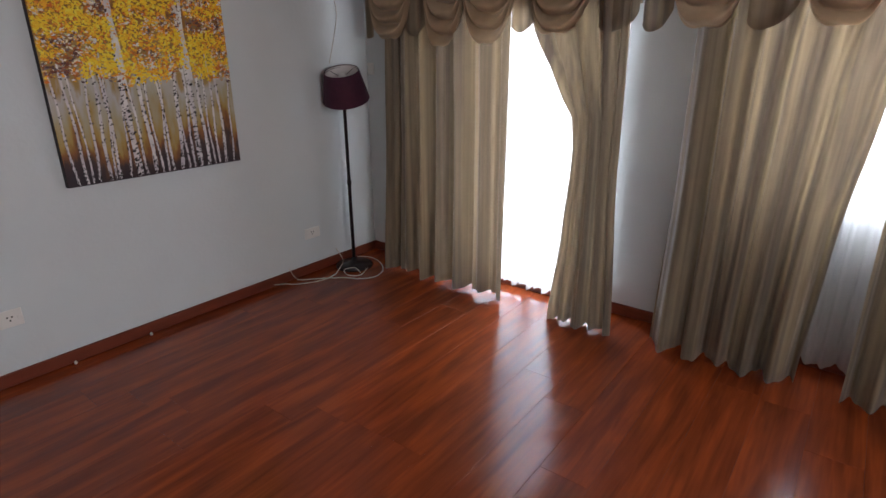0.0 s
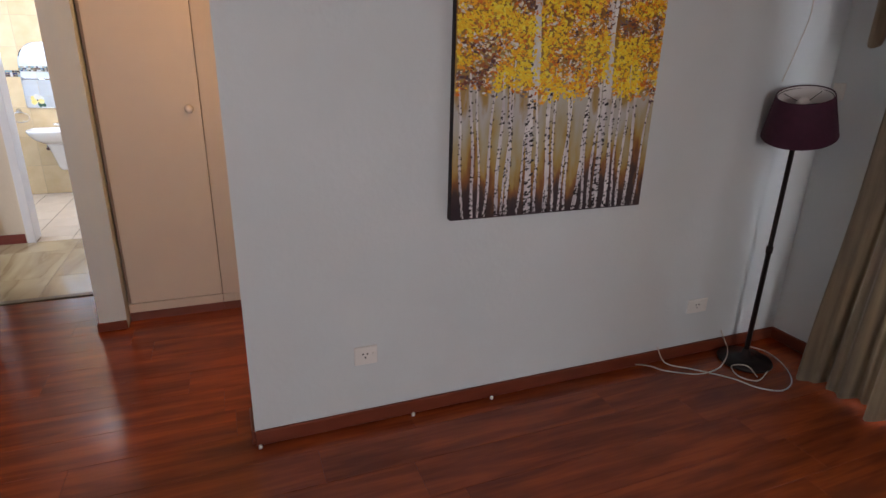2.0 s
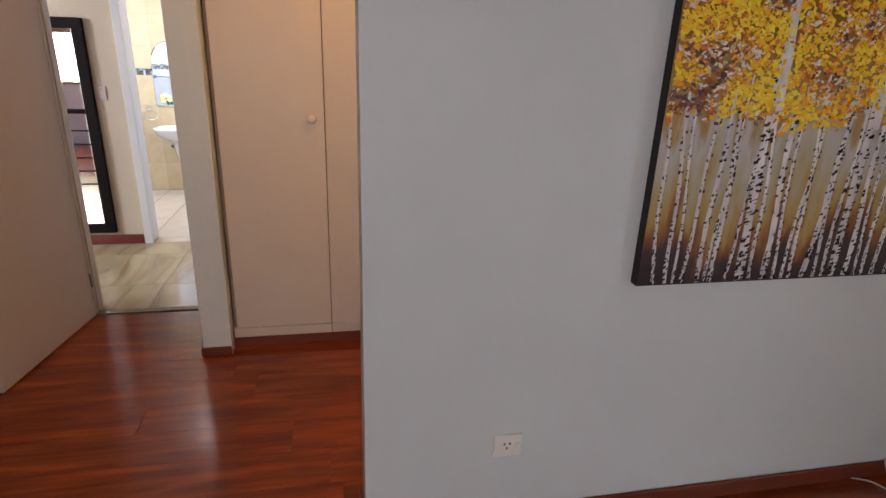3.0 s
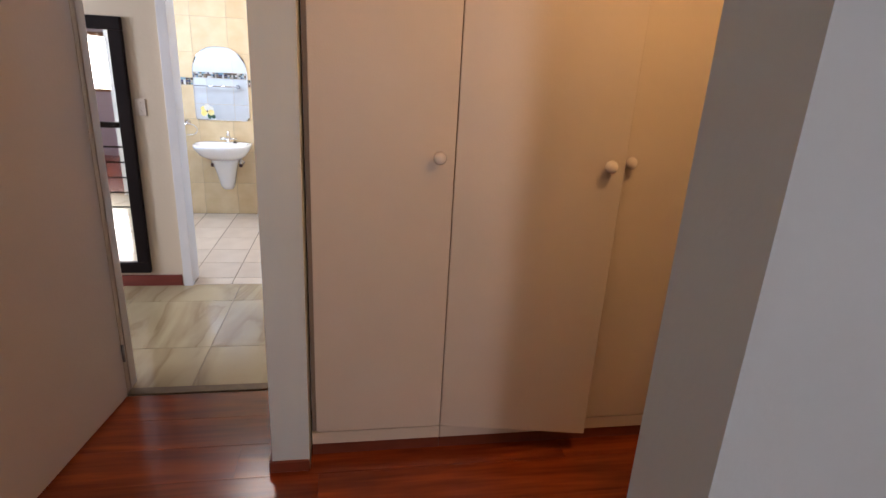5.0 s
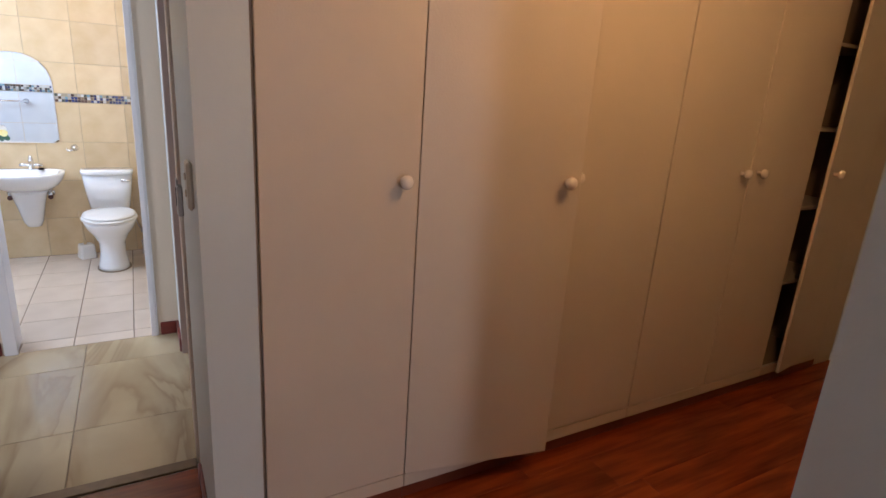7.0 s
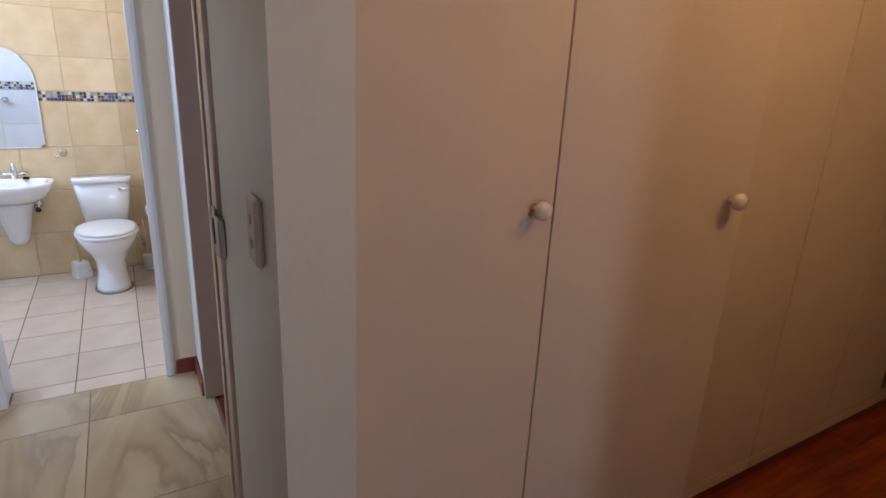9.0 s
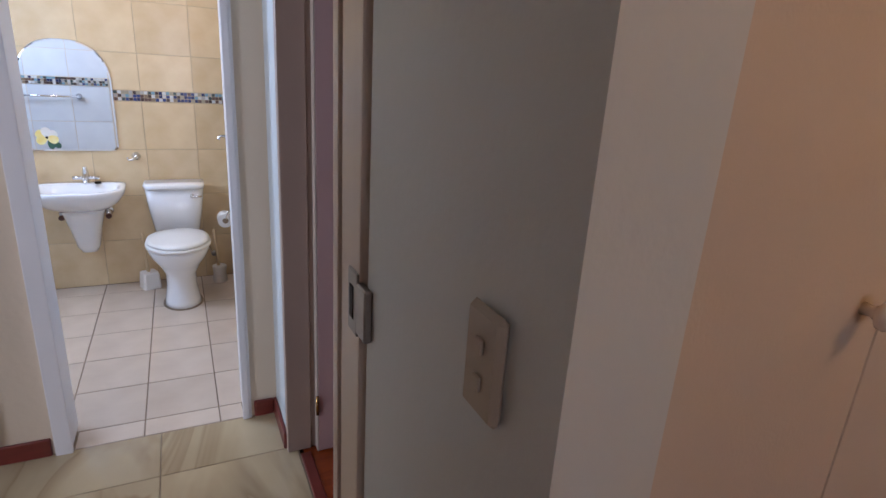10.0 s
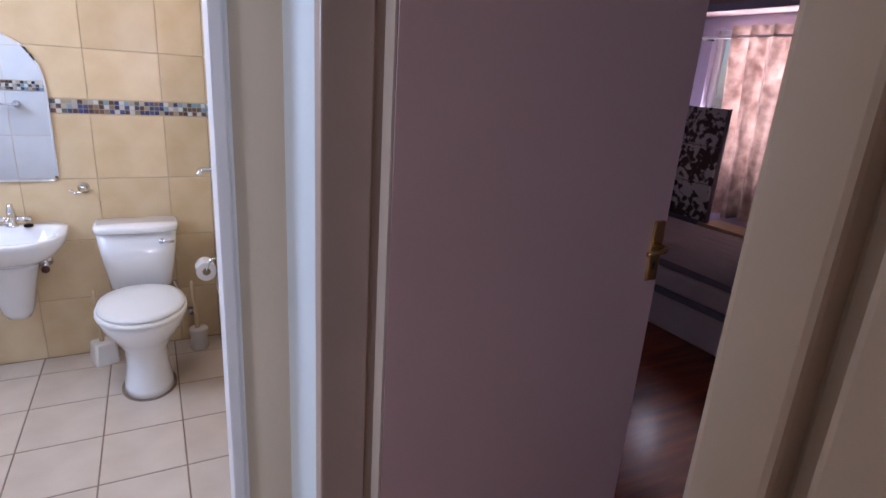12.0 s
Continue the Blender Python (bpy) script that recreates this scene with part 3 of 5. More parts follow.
pelmet(-2.62, -0.905, [(-2.39, 0.46, 1.54), (-1.98, 0.42, 1.50), (-1.69, 0.50, 1.505), (-1.28, 0.49, 1.54)],
       [(-2.62, -2.53, 1.555), (-2.27, -2.12, 1.56), (-1.56, -1.41, 1.56), (-1.09, -0.905, 1.545)], "gold-taupe swagged curtain pelmet with tails over the garden door")
pelmet(-0.885, 1.75, [(-0.615, 0.44, 1.545), (-0.14, 0.44, 1.545), (0.36, 0.46, 1.55), (0.86, 0.46, 1.55), (1.36, 0.46, 1.55)],
       [(-0.885, -0.755, 1.545), (-0.46, -0.29, 1.54), (0.02, 0.18, 1.54), (0.54, 0.68, 1.54), (1.04, 1.18, 1.54), (1.58, 1.75, 1.54)], "gold-taupe swagged curtain pelmet with tails over the wide window")

# ---- painting ----
def birch_painting():
    y0, y1, z0, z1, x = 1.026, 1.937, 0.867, 1.98, -2.93
    t = thing("painting", (x, (y0 + y1) / 2, z0), "square-edged canvas painting of white birch trunks with yellow and orange leaves", "painting")
    c = part("canvas", new_box(x, x + 0.033, y0, y1, z0, z1, bevel=0.002), CANVAS_SIDE, t)
    m = bpy.data.materials.new("painted forest background")
    m.use_nodes = True
    nt = m.node_tree
    b = nt.nodes["Principled BSDF"]
    b.inputs["Roughness"].default_value = 0.45
    co, sep, add, mr, ramp, nz = (nt.nodes.new("ShaderNode" + k) for k in ("TexCoord", "SeparateXYZ", "Math", "MapRange", "ValToRGB", "TexNoise"))
    nz.inputs["Scale"].default_value, nz.inputs["Detail"].default_value = 9, 4
    mp = nt.nodes.new("ShaderNodeMapping")
    mp.inputs["Scale"].default_value = (1, 1.6, 0.45)
    nt.links.new(co.outputs["Object"], sep.inputs[0]), nt.links.new(co.outputs["Object"], mp.inputs[0]), nt.links.new(mp.outputs[0], nz.inputs[0])
    nt.links.new(sep.outputs["Z"], mr.inputs[0])
    mr.inputs["From Min"].default_value, mr.inputs["From Max"].default_value = 0.0, 1.1
    off = nt.nodes.new("ShaderNodeMath")
    off.operation = "MULTIPLY_ADD"
    off.inputs[1].default_value, off.inputs[2].default_value = 0.55, -0.27
    nt.links.new(nz.outputs[0], off.inputs[0]), nt.links.new(mr.outputs[0], add.inputs[0]), nt.links.new(off.outputs[0], add.inputs[1])
    nt.links.new(add.outputs[0], ramp.inputs[0])
    stops = [(0.0, (0.030, 0.016, 0.022)), (0.10, (0.055, 0.026, 0.022)), (0.17, (0.26, 0.10, 0.02)), (0.23, (0.42, 0.27, 0.06)), (0.32, (0.44, 0.38, 0.24)), (0.42, (0.50, 0.48, 0.45)), (0.48, (0.40, 0.25, 0.07)), (0.7, (0.30, 0.13, 0.02))]
    e = ramp.color_ramp.elements
    while len(e) < len(stops):
        e.new(0.5)
    for i, (p, col) in enumerate(stops):
        e[i].position, e[i].color = p, (*col, 1)
    nt.links.new(ramp.outputs[0], b.inputs["Base Color"])
    part("painted_ground", new_box(x + 0.0335, x + 0.0345, y0 + 0.002, y1 - 0.002, z0 + 0.002, z1 - 0.002), m, t)
    bark = material("painted birch bark", (0.86, 0.83, 0.80), 0.5, scale=30, alt=(0.55, 0.50, 0.52), stretch=(1, 1, 0.5))
    rnd = random.Random(7)
    W = y1 - y0
    trunks = [(0.10, 0.014, 0), (0.155, 0.013, 0), (0.21, 0.016, 0), (0.265, 0.016, 0), (0.315, 0.011, 0), (0.365, 0.030, 1), (0.46, 0.022, 0), (0.495, 0.012, 0), (0.565, 0.014, 0),
              (0.615, 0.020, 0), (0.655, 0.013, 0), (0.735, 0.028, 1), (0.785, 0.020, 0), (0.855, 0.014, 0), (0.905, 0.018, 0), (0.05, 0.012, 0), (0.13, 0.010, 0), (0.24, 0.011, 0), (0.41, 0.013, 0), (0.53, 0.012, 0), (0.69, 0.014, 0), (0.82, 0.012, 0), (0.95, 0.011, 0)]
    marks = bmesh.new()
    for u, w, tall in trunks:
        top = z1 - 0.004 if tall else z0 + rnd.uniform(0.52, 0.62)
        lean, cy = rnd.uniform(-0.012, 0.012), y0 + W * u
        bm = bmesh.new()

        def f(a, v):
            ww = w * (1.0 - 0.35 * v) * (1 + 0.12 * math.sin(31 * v + u * 50))
            return Vector((x + 0.0355 + 0.0008 * math.sin(a * 3.14), cy + lean * v * 3 + 0.004 * math.sin(8 * v + u * 40) + ww * (a - 0.5), z0 + 0.006 + rnd.uniform(0, 0.002) + (top - z0 - 0.006) * v))
        sheet(bm, 3, 24, f)
        part("trunk", bm, bark, t, smooth=True)
        w *= 1.25
        n = int((top - z0) * (130 if tall else 110))
        for k in range(n):
            v = rnd.random() ** 1.6
            yy = cy + lean * v * 3 + 0.004 * math.sin(8 * v + u * 40) + rnd.choice((-1, 1)) * w * rnd.uniform(0.12, 0.45)
            zz = z0 + 0.01 + (top - z0 - 0.03) * v
            sy, sz = w * rnd.uniform(0.08, 0.26), rnd.uniform(0.0015, 0.006)
            q = [marks.verts.new((x + 0.0372, yy + sy * a, zz + sz * c2 + 0.3 * sy * a)) for a, c2 in ((-1, -0.4), (1, -1), (0.8, 1), (-0.9, 0.5))]
            marks.faces.new(q)
    tagged(part("bark", marks, CANVAS_SIDE, t), kind="stuff")
    for k, (u, w) in enumerate(((0.365, 0.024), (0.735, 0.022))):
        part("trunk", sheet(bmesh.new(), 3, 14, lambda a, v: Vector((x + 0.0385, y0 + W * u + 0.006 * math.sin(9 * v + k) + w * (1 - 0.3 * v) * (a - 0.5), z0 + 0.46 + 0.62 * v))), bark, t, smooth=True)
    shades = {
        "dark": [(0.16, 0.05, 0.03), (0.30, 0.09, 0.03), (0.10, 0.05, 0.05), (0.42, 0.12, 0.02), (0.20, 0.14, 0.13)],
        "orange": [(0.86, 0.34, 0.01), (0.92, 0.46, 0.01), (0.72, 0.18, 0.01), (0.88, 0.42, 0.02), (0.55, 0.20, 0.03)],
        "yellow": [(0.95, 0.66, 0.02), (0.95, 0.76, 0.06), (0.92, 0.58, 0.01), (0.94, 0.70, 0.03), (0.88, 0.52, 0.01)],
        "pale": [(0.80, 0.70, 0.62), (0.88, 0.80, 0.56), (0.70, 0.60, 0.56), (0.78, 0.76, 0.76), (0.60, 0.55, 0.24)]}
    layers = {key: bmesh.new() for key in shades}
    for k in range(9500):
        u, v = rnd.random(), rnd.random()
        z = z0 + 0.455 + (z1 - z0 - 0.46) * v ** 0.9 + 0.03 * math.sin(u * 11) + 0.02 * math.sin(u * 29)
        if z > z1 - 0.008:
            continue
        trunk_near = min(abs(u - 0.365), abs(u - 0.735))
        if trunk_near < 0.022 and rnd.random() < 0.72:
            continue
        clump = noise.noise(Vector((u * 4.5, z * 9, 2.0))) + 0.5 * noise.noise(Vector((u * 12, z * 16, 5.0))) + rnd.uniform(-0.28, 0.28)
        key = "dark" if clump < -0.42 else "pale" if clump < -0.26 else "orange" if clump < 0.02 else "yellow"
        a, s = rnd.uniform(-1.1, 1.1), rnd.uniform(0.0045, 0.012)
        cy = min(max(y0 + W * u, y0 + 0.012), y1 - 0.012)
        cz = max(z, z0 + 0.44 + rnd.uniform(0, 0.09))
        q = []
        for p, r in ((-1, 0), (-0.2, -0.55), (1, -0.1), (0.3, 0.55)):
            py, pz = p * s * math.cos(a) - r * s * math.sin(a), p * s * math.sin(a) + r * s * math.cos(a)
            q.append(layers[key].verts.new((x + 0.0376 + 0.0022 * rnd.random(), cy + py * 1.1, min(cz + pz * 1.1, z1 - 0.003))))
        layers[key].faces.new(q)
    for key, bm in layers.items():
        tagged(part("painted_leaves", bm, island_colors("painted leaves " + key, shades[key]), t), kind="stuff")


birch_painting()

# ---- floor lamp with its cord ----
LX, LY = -2.775, 2.67
lamp = thing("floor_lamp", (LX, LY, 0), "dark metal floor lamp with tilted plum drum shade in the corner", "floor lamp")
part("base", lathe(bmesh.new(), [(0.128, 0), (0.132, 0.008), (0.128, 0.018), (0.06, 0.028), (0.022, 0.04), (0.016, 0.07)], (LX, LY, 0), seg=36), DARKMETAL, lamp, smooth=True)
part("pole", lathe(bmesh.new(), [(0.0125, 0.06), (0.0125, 0.60), (0.016, 0.602), (0.016, 0.635), (0.011, 0.637), (0.011, 1.22)], (LX, LY, 0), seg=16), DARKMETAL, lamp, smooth=True)
tilt = Vector((0.17, -0.32, 1)).normalized()
foot = Vector((LX - 0.012, LY + 0.035, 1.168))
part("shade", lathe(bmesh.new(), [(0.153, 0), (0.155, 0.004), (0.114, 0.196), (0.112, 0.198), (0.110, 0.194), (0.150, 0.004)], foot, tilt, 40), SHADE, lamp, smooth=True)
part("lining", lathe(bmesh.new(), [(0.1485, 0.003), (0.109, 0.193), (0.108, 0.193), (0.147, 0.003)], foot, tilt, 40), SHADE_IN, lamp, "off-white shade lining", smooth=True)
part("ring", tube(bmesh.new(), [foot + tilt * 0.186 + Vector((0.107 * math.cos(a), 0.107 * math.sin(a), -0.107 * (tilt.x * math.cos(a) + tilt.y * math.sin(a)))) for a in (i * math.pi / 12 for i in range(25))], 0.002, 6), DARKMETAL, lamp)
part("spokes", tube(tube(bmesh.new(), [foot + tilt * 0.18 + Vector((-0.105, 0, 0.012)), foot + tilt * 0.15, foot + tilt * 0.18 + Vector((0.105, 0, -0.012))], 0.002, 6), [foot + tilt * 0.18 + Vector((0, -0.10, -0.03)), foot + tilt * 0.15, foot + tilt * 0.18 + Vector((0, 0.10, 0.03))], 0.002, 6), DARKMETAL, lamp)
part("bulb_holder", lathe(bmesh.new(), [(0.018, 0), (0.02, 0.05), (0.012, 0.06)], (LX, LY, 1.2), seg=16), DARKMETAL, lamp, smooth=True)
part("bulb", lathe(bmesh.new(), [(0.012, 0), (0.02, 0.02), (0.03, 0.05), (0.028, 0.07), (0.012, 0.088)], (LX, LY, 1.25), seg=16), SHADE_IN, lamp, smooth=True)


def smooth_path(pts, n=8):
    """A rounded path through the points."""
    pts = [Vector(p) for p in pts]
    out = []
    for i in range(len(pts) - 1):
        a, b, c, d = pts[max(i - 1, 0)], pts[i], pts[i + 1], pts[min(i + 2, len(pts) - 1)]
        for k in range(n):
            s = k / n
            out.append(0.5 * (2 * b + (c - a) * s + (2 * a - 5 * b + 4 * c - d) * s * s + (3 * b - a - 3 * c + d) * s ** 3))
    return out + [pts[-1]]


cord = thing("lamp_cord", (-2.7, 2.5, 0), "white electrical cord in loose loops by the lamp base", "cord")
part("wire", tube(bmesh.new(), smooth_path([(-2.905, 2.07, 0.02), (-2.89, 2.15, 0.004), (-2.83, 2.19, 0.004), (-2.75, 2.32, 0.004), (-2.75, 2.45, 0.004), (-2.77, 2.52, 0.024), (-2.84, 2.62, 0.03), (-2.90, 2.66, 0.05), (-2.905, 2.62, 0.12)]), 0.003, 8), CORD, cord, smooth=True)
part("wire", tube(bmesh.new(), smooth_path([(-2.908, 2.20, 0.09), (-2.90, 2.24, 0.015), (-2.86, 2.26, 0.004), (-2.79, 2.34, 0.004), (-2.66, 2.46, 0.004), (-2.56, 2.51, 0.004), (-2.50, 2.60, 0.004), (-2.54, 2.72, 0.004), (-2.66, 2.82, 0.004), (-2.80, 2.86, 0.004), (-2.88, 2.80, 0.01)]), 0.003, 8), CORD, cord, smooth=True)
part("wire", tube(bmesh.new(), smooth_path([(-2.63, 2.66, 0.022), (-2.60, 2.56, 0.006), (-2.66, 2.50, 0.010), (-2.73, 2.53, 0.022), (-2.70, 2.60, 0.024), (-2.62, 2.58, 0.012)]), 0.003, 8), CORD, cord, smooth=True)
cord2 = thing("aerial_wire", (-2.9, 2.9, 1.5), "thin white wire hanging down the wall in the corner", "wire")
part("wire", tube(bmesh.new(), smooth_path([(-2.925, 2.72, 2.6), (-2.922, 2.74, 2.2), (-2.925, 2.75, 1.9), (-2.925, 2.79, 1.72), (-2.925, 2.75, 1.55), (-2.926, 2.70, 1.40)]), 0.0022, 6), CORD, cord2, smooth=True)


def socket(at, w, h, label, normal="x", slots=True, finish=None, group=""):
    x, y, z = at
    finish = finish or WHITE
    t = thing("socket" if slots else "light_switch", at, label, "wall socket" if slots else "light switch", group)

    def bx(a0, a1, d0, d1, c0, c1, bevel):
        if normal == "x":
            return new_box(x + d0, x + d1, y + a0, y + a1, z + c0, z + c1, bevel=bevel)
        return new_box(x + a0, x + a1, y - d1, y - d0, z + c0, z + c1, bevel=bevel)
    deep = 0.015 if finish is SWITCH else 0.009
    part("plate", bx(-w / 2, w / 2, 0, deep, -h / 2, h / 2, 0.003 if deep < 0.01 else 0.007), finish, t)
    if slots:
        for a, c in ((-0.012, 0.008), (0.006, 0.008), (-0.003, -0.008)):
            part("pin_hole", bx(a - 0.003, a + 0.003, 0.0092, 0.0096, c - 0.004, c + 0.004, 0), BLACK, t)
        part("rocker", bx(w / 2 - 0.022, w / 2 - 0.010, 0.009, 0.013, -0.008, 0.012, 0.001), WHITE, t)
    else:
        for c in (-0.022, 0.022):
            part("rocker", bx(-0.008, 0.008, deep, deep + 0.004, c - 0.009, c + 0.009, 0.0015), finish, t)
    return t


socket((-2.93, 0.685, 0.322), 0.095, 0.082, "white single wall socket low on the painting wall")
socket((-2.93, 2.435, 0.285), 0.13, 0.075, "white double wall socket near the floor lamp")
socket((-6.05, -1.45, 1.145), 0.065, 0.10, "white light switch on the cream hall wall", slots=False, finish=FRAMEPAINT)
socket((-4.312, -0.505, 1.178), 0.072, 0.128, "cream two-rocker light switch plate on the pier", normal="y", slots=False, finish=SWITCH)
socket((-2.885, 3.05, 1.357), 0.06, 0.08, "white switch plate in the corner", normal="y", slots=False)

for y in (0.882, 1.258, 0.25):
    p = thing("cable_clip", (-2.90, y, 0.0), "small white plastic cable clip at the foot of the skirting", "cable clip", "clips along the skirting")
    part("clip", lathe(bmesh.new(), [(0.007, 0), (0.008, 0.006), (0.006, 0.014), (0.002, 0.017)], (-2.903, y, 0), seg=10), WHITE, p, smooth=True)

# ---- fitted wardrobes ----
def knob(parent, at, way):
    part("knob", lathe(bmesh.new(), [(0.010, 0), (0.008, 0.012), (0.012, 0.020), (0.021, 0.026), (0.0225, 0.034), (0.017, 0.043), (0.006, 0.0465)], at, way, 20), KNOB, parent, "white glazed round knob", smooth=True)


def wardrobe(y0, y1, leaves, label):
    """A unit with leaves (hinge, free edge, angle open)."""
    front, back, ztop = -4.278, -4.88, 2.45
    t = thing("wardrobe", ((front + back) / 2, (y0 + y1) / 2, 0), label, "wardrobe", "fitted wardrobes in a row")
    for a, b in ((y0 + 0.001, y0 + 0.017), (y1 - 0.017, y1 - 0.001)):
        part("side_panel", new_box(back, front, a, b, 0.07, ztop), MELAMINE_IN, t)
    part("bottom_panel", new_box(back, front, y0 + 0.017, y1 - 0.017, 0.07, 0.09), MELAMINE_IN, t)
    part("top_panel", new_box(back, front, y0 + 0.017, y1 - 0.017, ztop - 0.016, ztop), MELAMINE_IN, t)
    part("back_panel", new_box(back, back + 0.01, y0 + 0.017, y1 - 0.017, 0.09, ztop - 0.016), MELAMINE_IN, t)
    for z in (0.57, 0.98, 1.38, 1.78):
        part("shelf", new_box(back + 0.011, front - 0.02, y0 + 0.018, y1 - 0.018, z, z + 0.016), MELAMINE, t)
    part("rail", new_box(front - 0.002, front + 0.016, y0, y1, 0.055, 0.108, bevel=0.002), MELAMINE, t)
    part("plinth", new_box(front - 0.02, front + 0.004, y0, y1, 0, 0.055), SKIRT, t)
    for hinge, free, angle in leaves:
        sgn = 1 if free > hinge else -1
        width = abs(free - hinge)
        m = Matrix.Translation((front, hinge, 0)) @ Matrix.Rotation(radians(-sgn * angle), 4, "Z")
        d = part("door", box(bmesh.new(), 0.001, 0.018, *sorted((sgn * 0.002, sgn * (width - 0.002))), 0.112, ztop, bevel=0.002, m=m), MELAMINE, t)
        knob(d, m @ Vector((0.018, sgn * (width - 0.058), 1.186)), m.to_3x3() @ Vector((1, 0, 0)))
    part("fascia", new_box(back, front + 0.016, y0, y1, ztop + 0.002, 2.6), MELAMINE, t)
    return t


wardrobe(-0.365, 0.134, [(-0.349, 0.135, 0)], "narrow cream melamine fitted wardrobe beside the pier, closed")
wardrobe(0.136, 1.265, [(0.137, 0.715, 10.3), (1.265, 0.70, 0)], "cream melamine fitted wardrobe with one door ajar and one closed")
wardrobe(1.267, 2.29, [(1.268, 1.80, 0), (2.29, 1.802, 0)], "cream melamine fitted wardrobe with two closed doors")
wardrobe(2.292, 2.86, [(2.85, 2.295, 8.5)], "cream melamine fitted wardrobe with door ajar, shelves showing")
structure("wall_filler", new_box(-4.9, -4.28, 2.862, 3.05, 0, 2.6), MELAMINE)

# ---- bathroom things ----
BX = -7.86


def arch_mirror():
    y0, y1, z0, zs, z1 = -1.604, -1.134, 0.885, 1.27, 1.525
    t = thing("bathroom_mirror", (BX, (y0 + y1) / 2, z0), "frameless arched bathroom mirror with a yellow flower motif, above the basin", "mirror")

    def outline(inset):
        a, b, c0, r = y0 + inset, y1 - inset, z0 + inset, 0.03
        left = [(a + r - r * math.cos(k), c0 + r - r * math.sin(k)) for k in (i * math.pi / 8 for i in range(5))]
        right = [(b - r + r * math.sin(k), c0 + r - r * math.cos(k)) for k in (i * math.pi / 8 for i in range(5))]
        arc = []
        mid, half = (a + b) / 2, (b - a) / 2
        for i in range(0, 25):
            k = math.pi * i / 24
            arc.append((mid + half * math.copysign(abs(math.cos(k)) ** 0.8, math.cos(k)), zs + (z1 - inset - zs) * math.sin(k) ** 0.85))
        return left + right + arc
    bm = bmesh.new()
    loft(bm, [[(x, p, q) for p, q in outline(i)] for x, i in ((BX + 0.004, 0), (BX + 0.008, 0), (BX + 0.010, 0.008))])
    part("mirror_glass", bm, BATH_MIRROR, t)
    yellow = material("yellow flower enamel", (0.85, 0.62, 0.12), 0.5, scale=25, alt=(0.9, 0.8, 0.4))
    white = material("white flower enamel", (0.82, 0.78, 0.72), 0.5, spread=0.1)
    green = material("green leaf enamel", (0.06, 0.16, 0.10), 0.5, spread=0.3)
    fy, fz = -1.50, 0.965

    def petal(name, ang, r, w, dist, mat, d):
        ring = []
        for i in range(14):
            k = 2 * math.pi * i / 14
            p, q = dist + r * math.cos(k), w * math.sin(k) * (1 + 0.3 * math.cos(k))
            ring.append((fy + p * math.cos(ang) - q * math.sin(ang), fz + p * math.sin(ang) + q * math.cos(ang)))
        part(name, loft(bmesh.new(), [[(BX + 0.0102, a, b) for a, b in ring], [(BX + 0.0115 + d, a, b) for a, b in ring]]), mat, t, "painted flower petal")
    petal("leaf", -0.75, 0.032, 0.017, 0.055, green, 0)
    petal("leaf", -1.25, 0.028, 0.014, 0.045, green, 0.0002)
    for k, (ang, mt) in enumerate(((0.55, white), (2.6, yellow), (3.7, yellow), (-0.35, yellow), (1.6, white))):
        petal("petal", ang, 0.030, 0.024, 0.030, mt, 0.0005 + 0.0003 * k)
    petal("flower_eye", 0, 0.007, 0.007, 0, BLACK, 0.0025)
    for p in t.children:
        for v in p.data.vertices:
            v.co.x += ((y1 - y0) / 2 - v.co.y) * 0.004


arch_mirror()


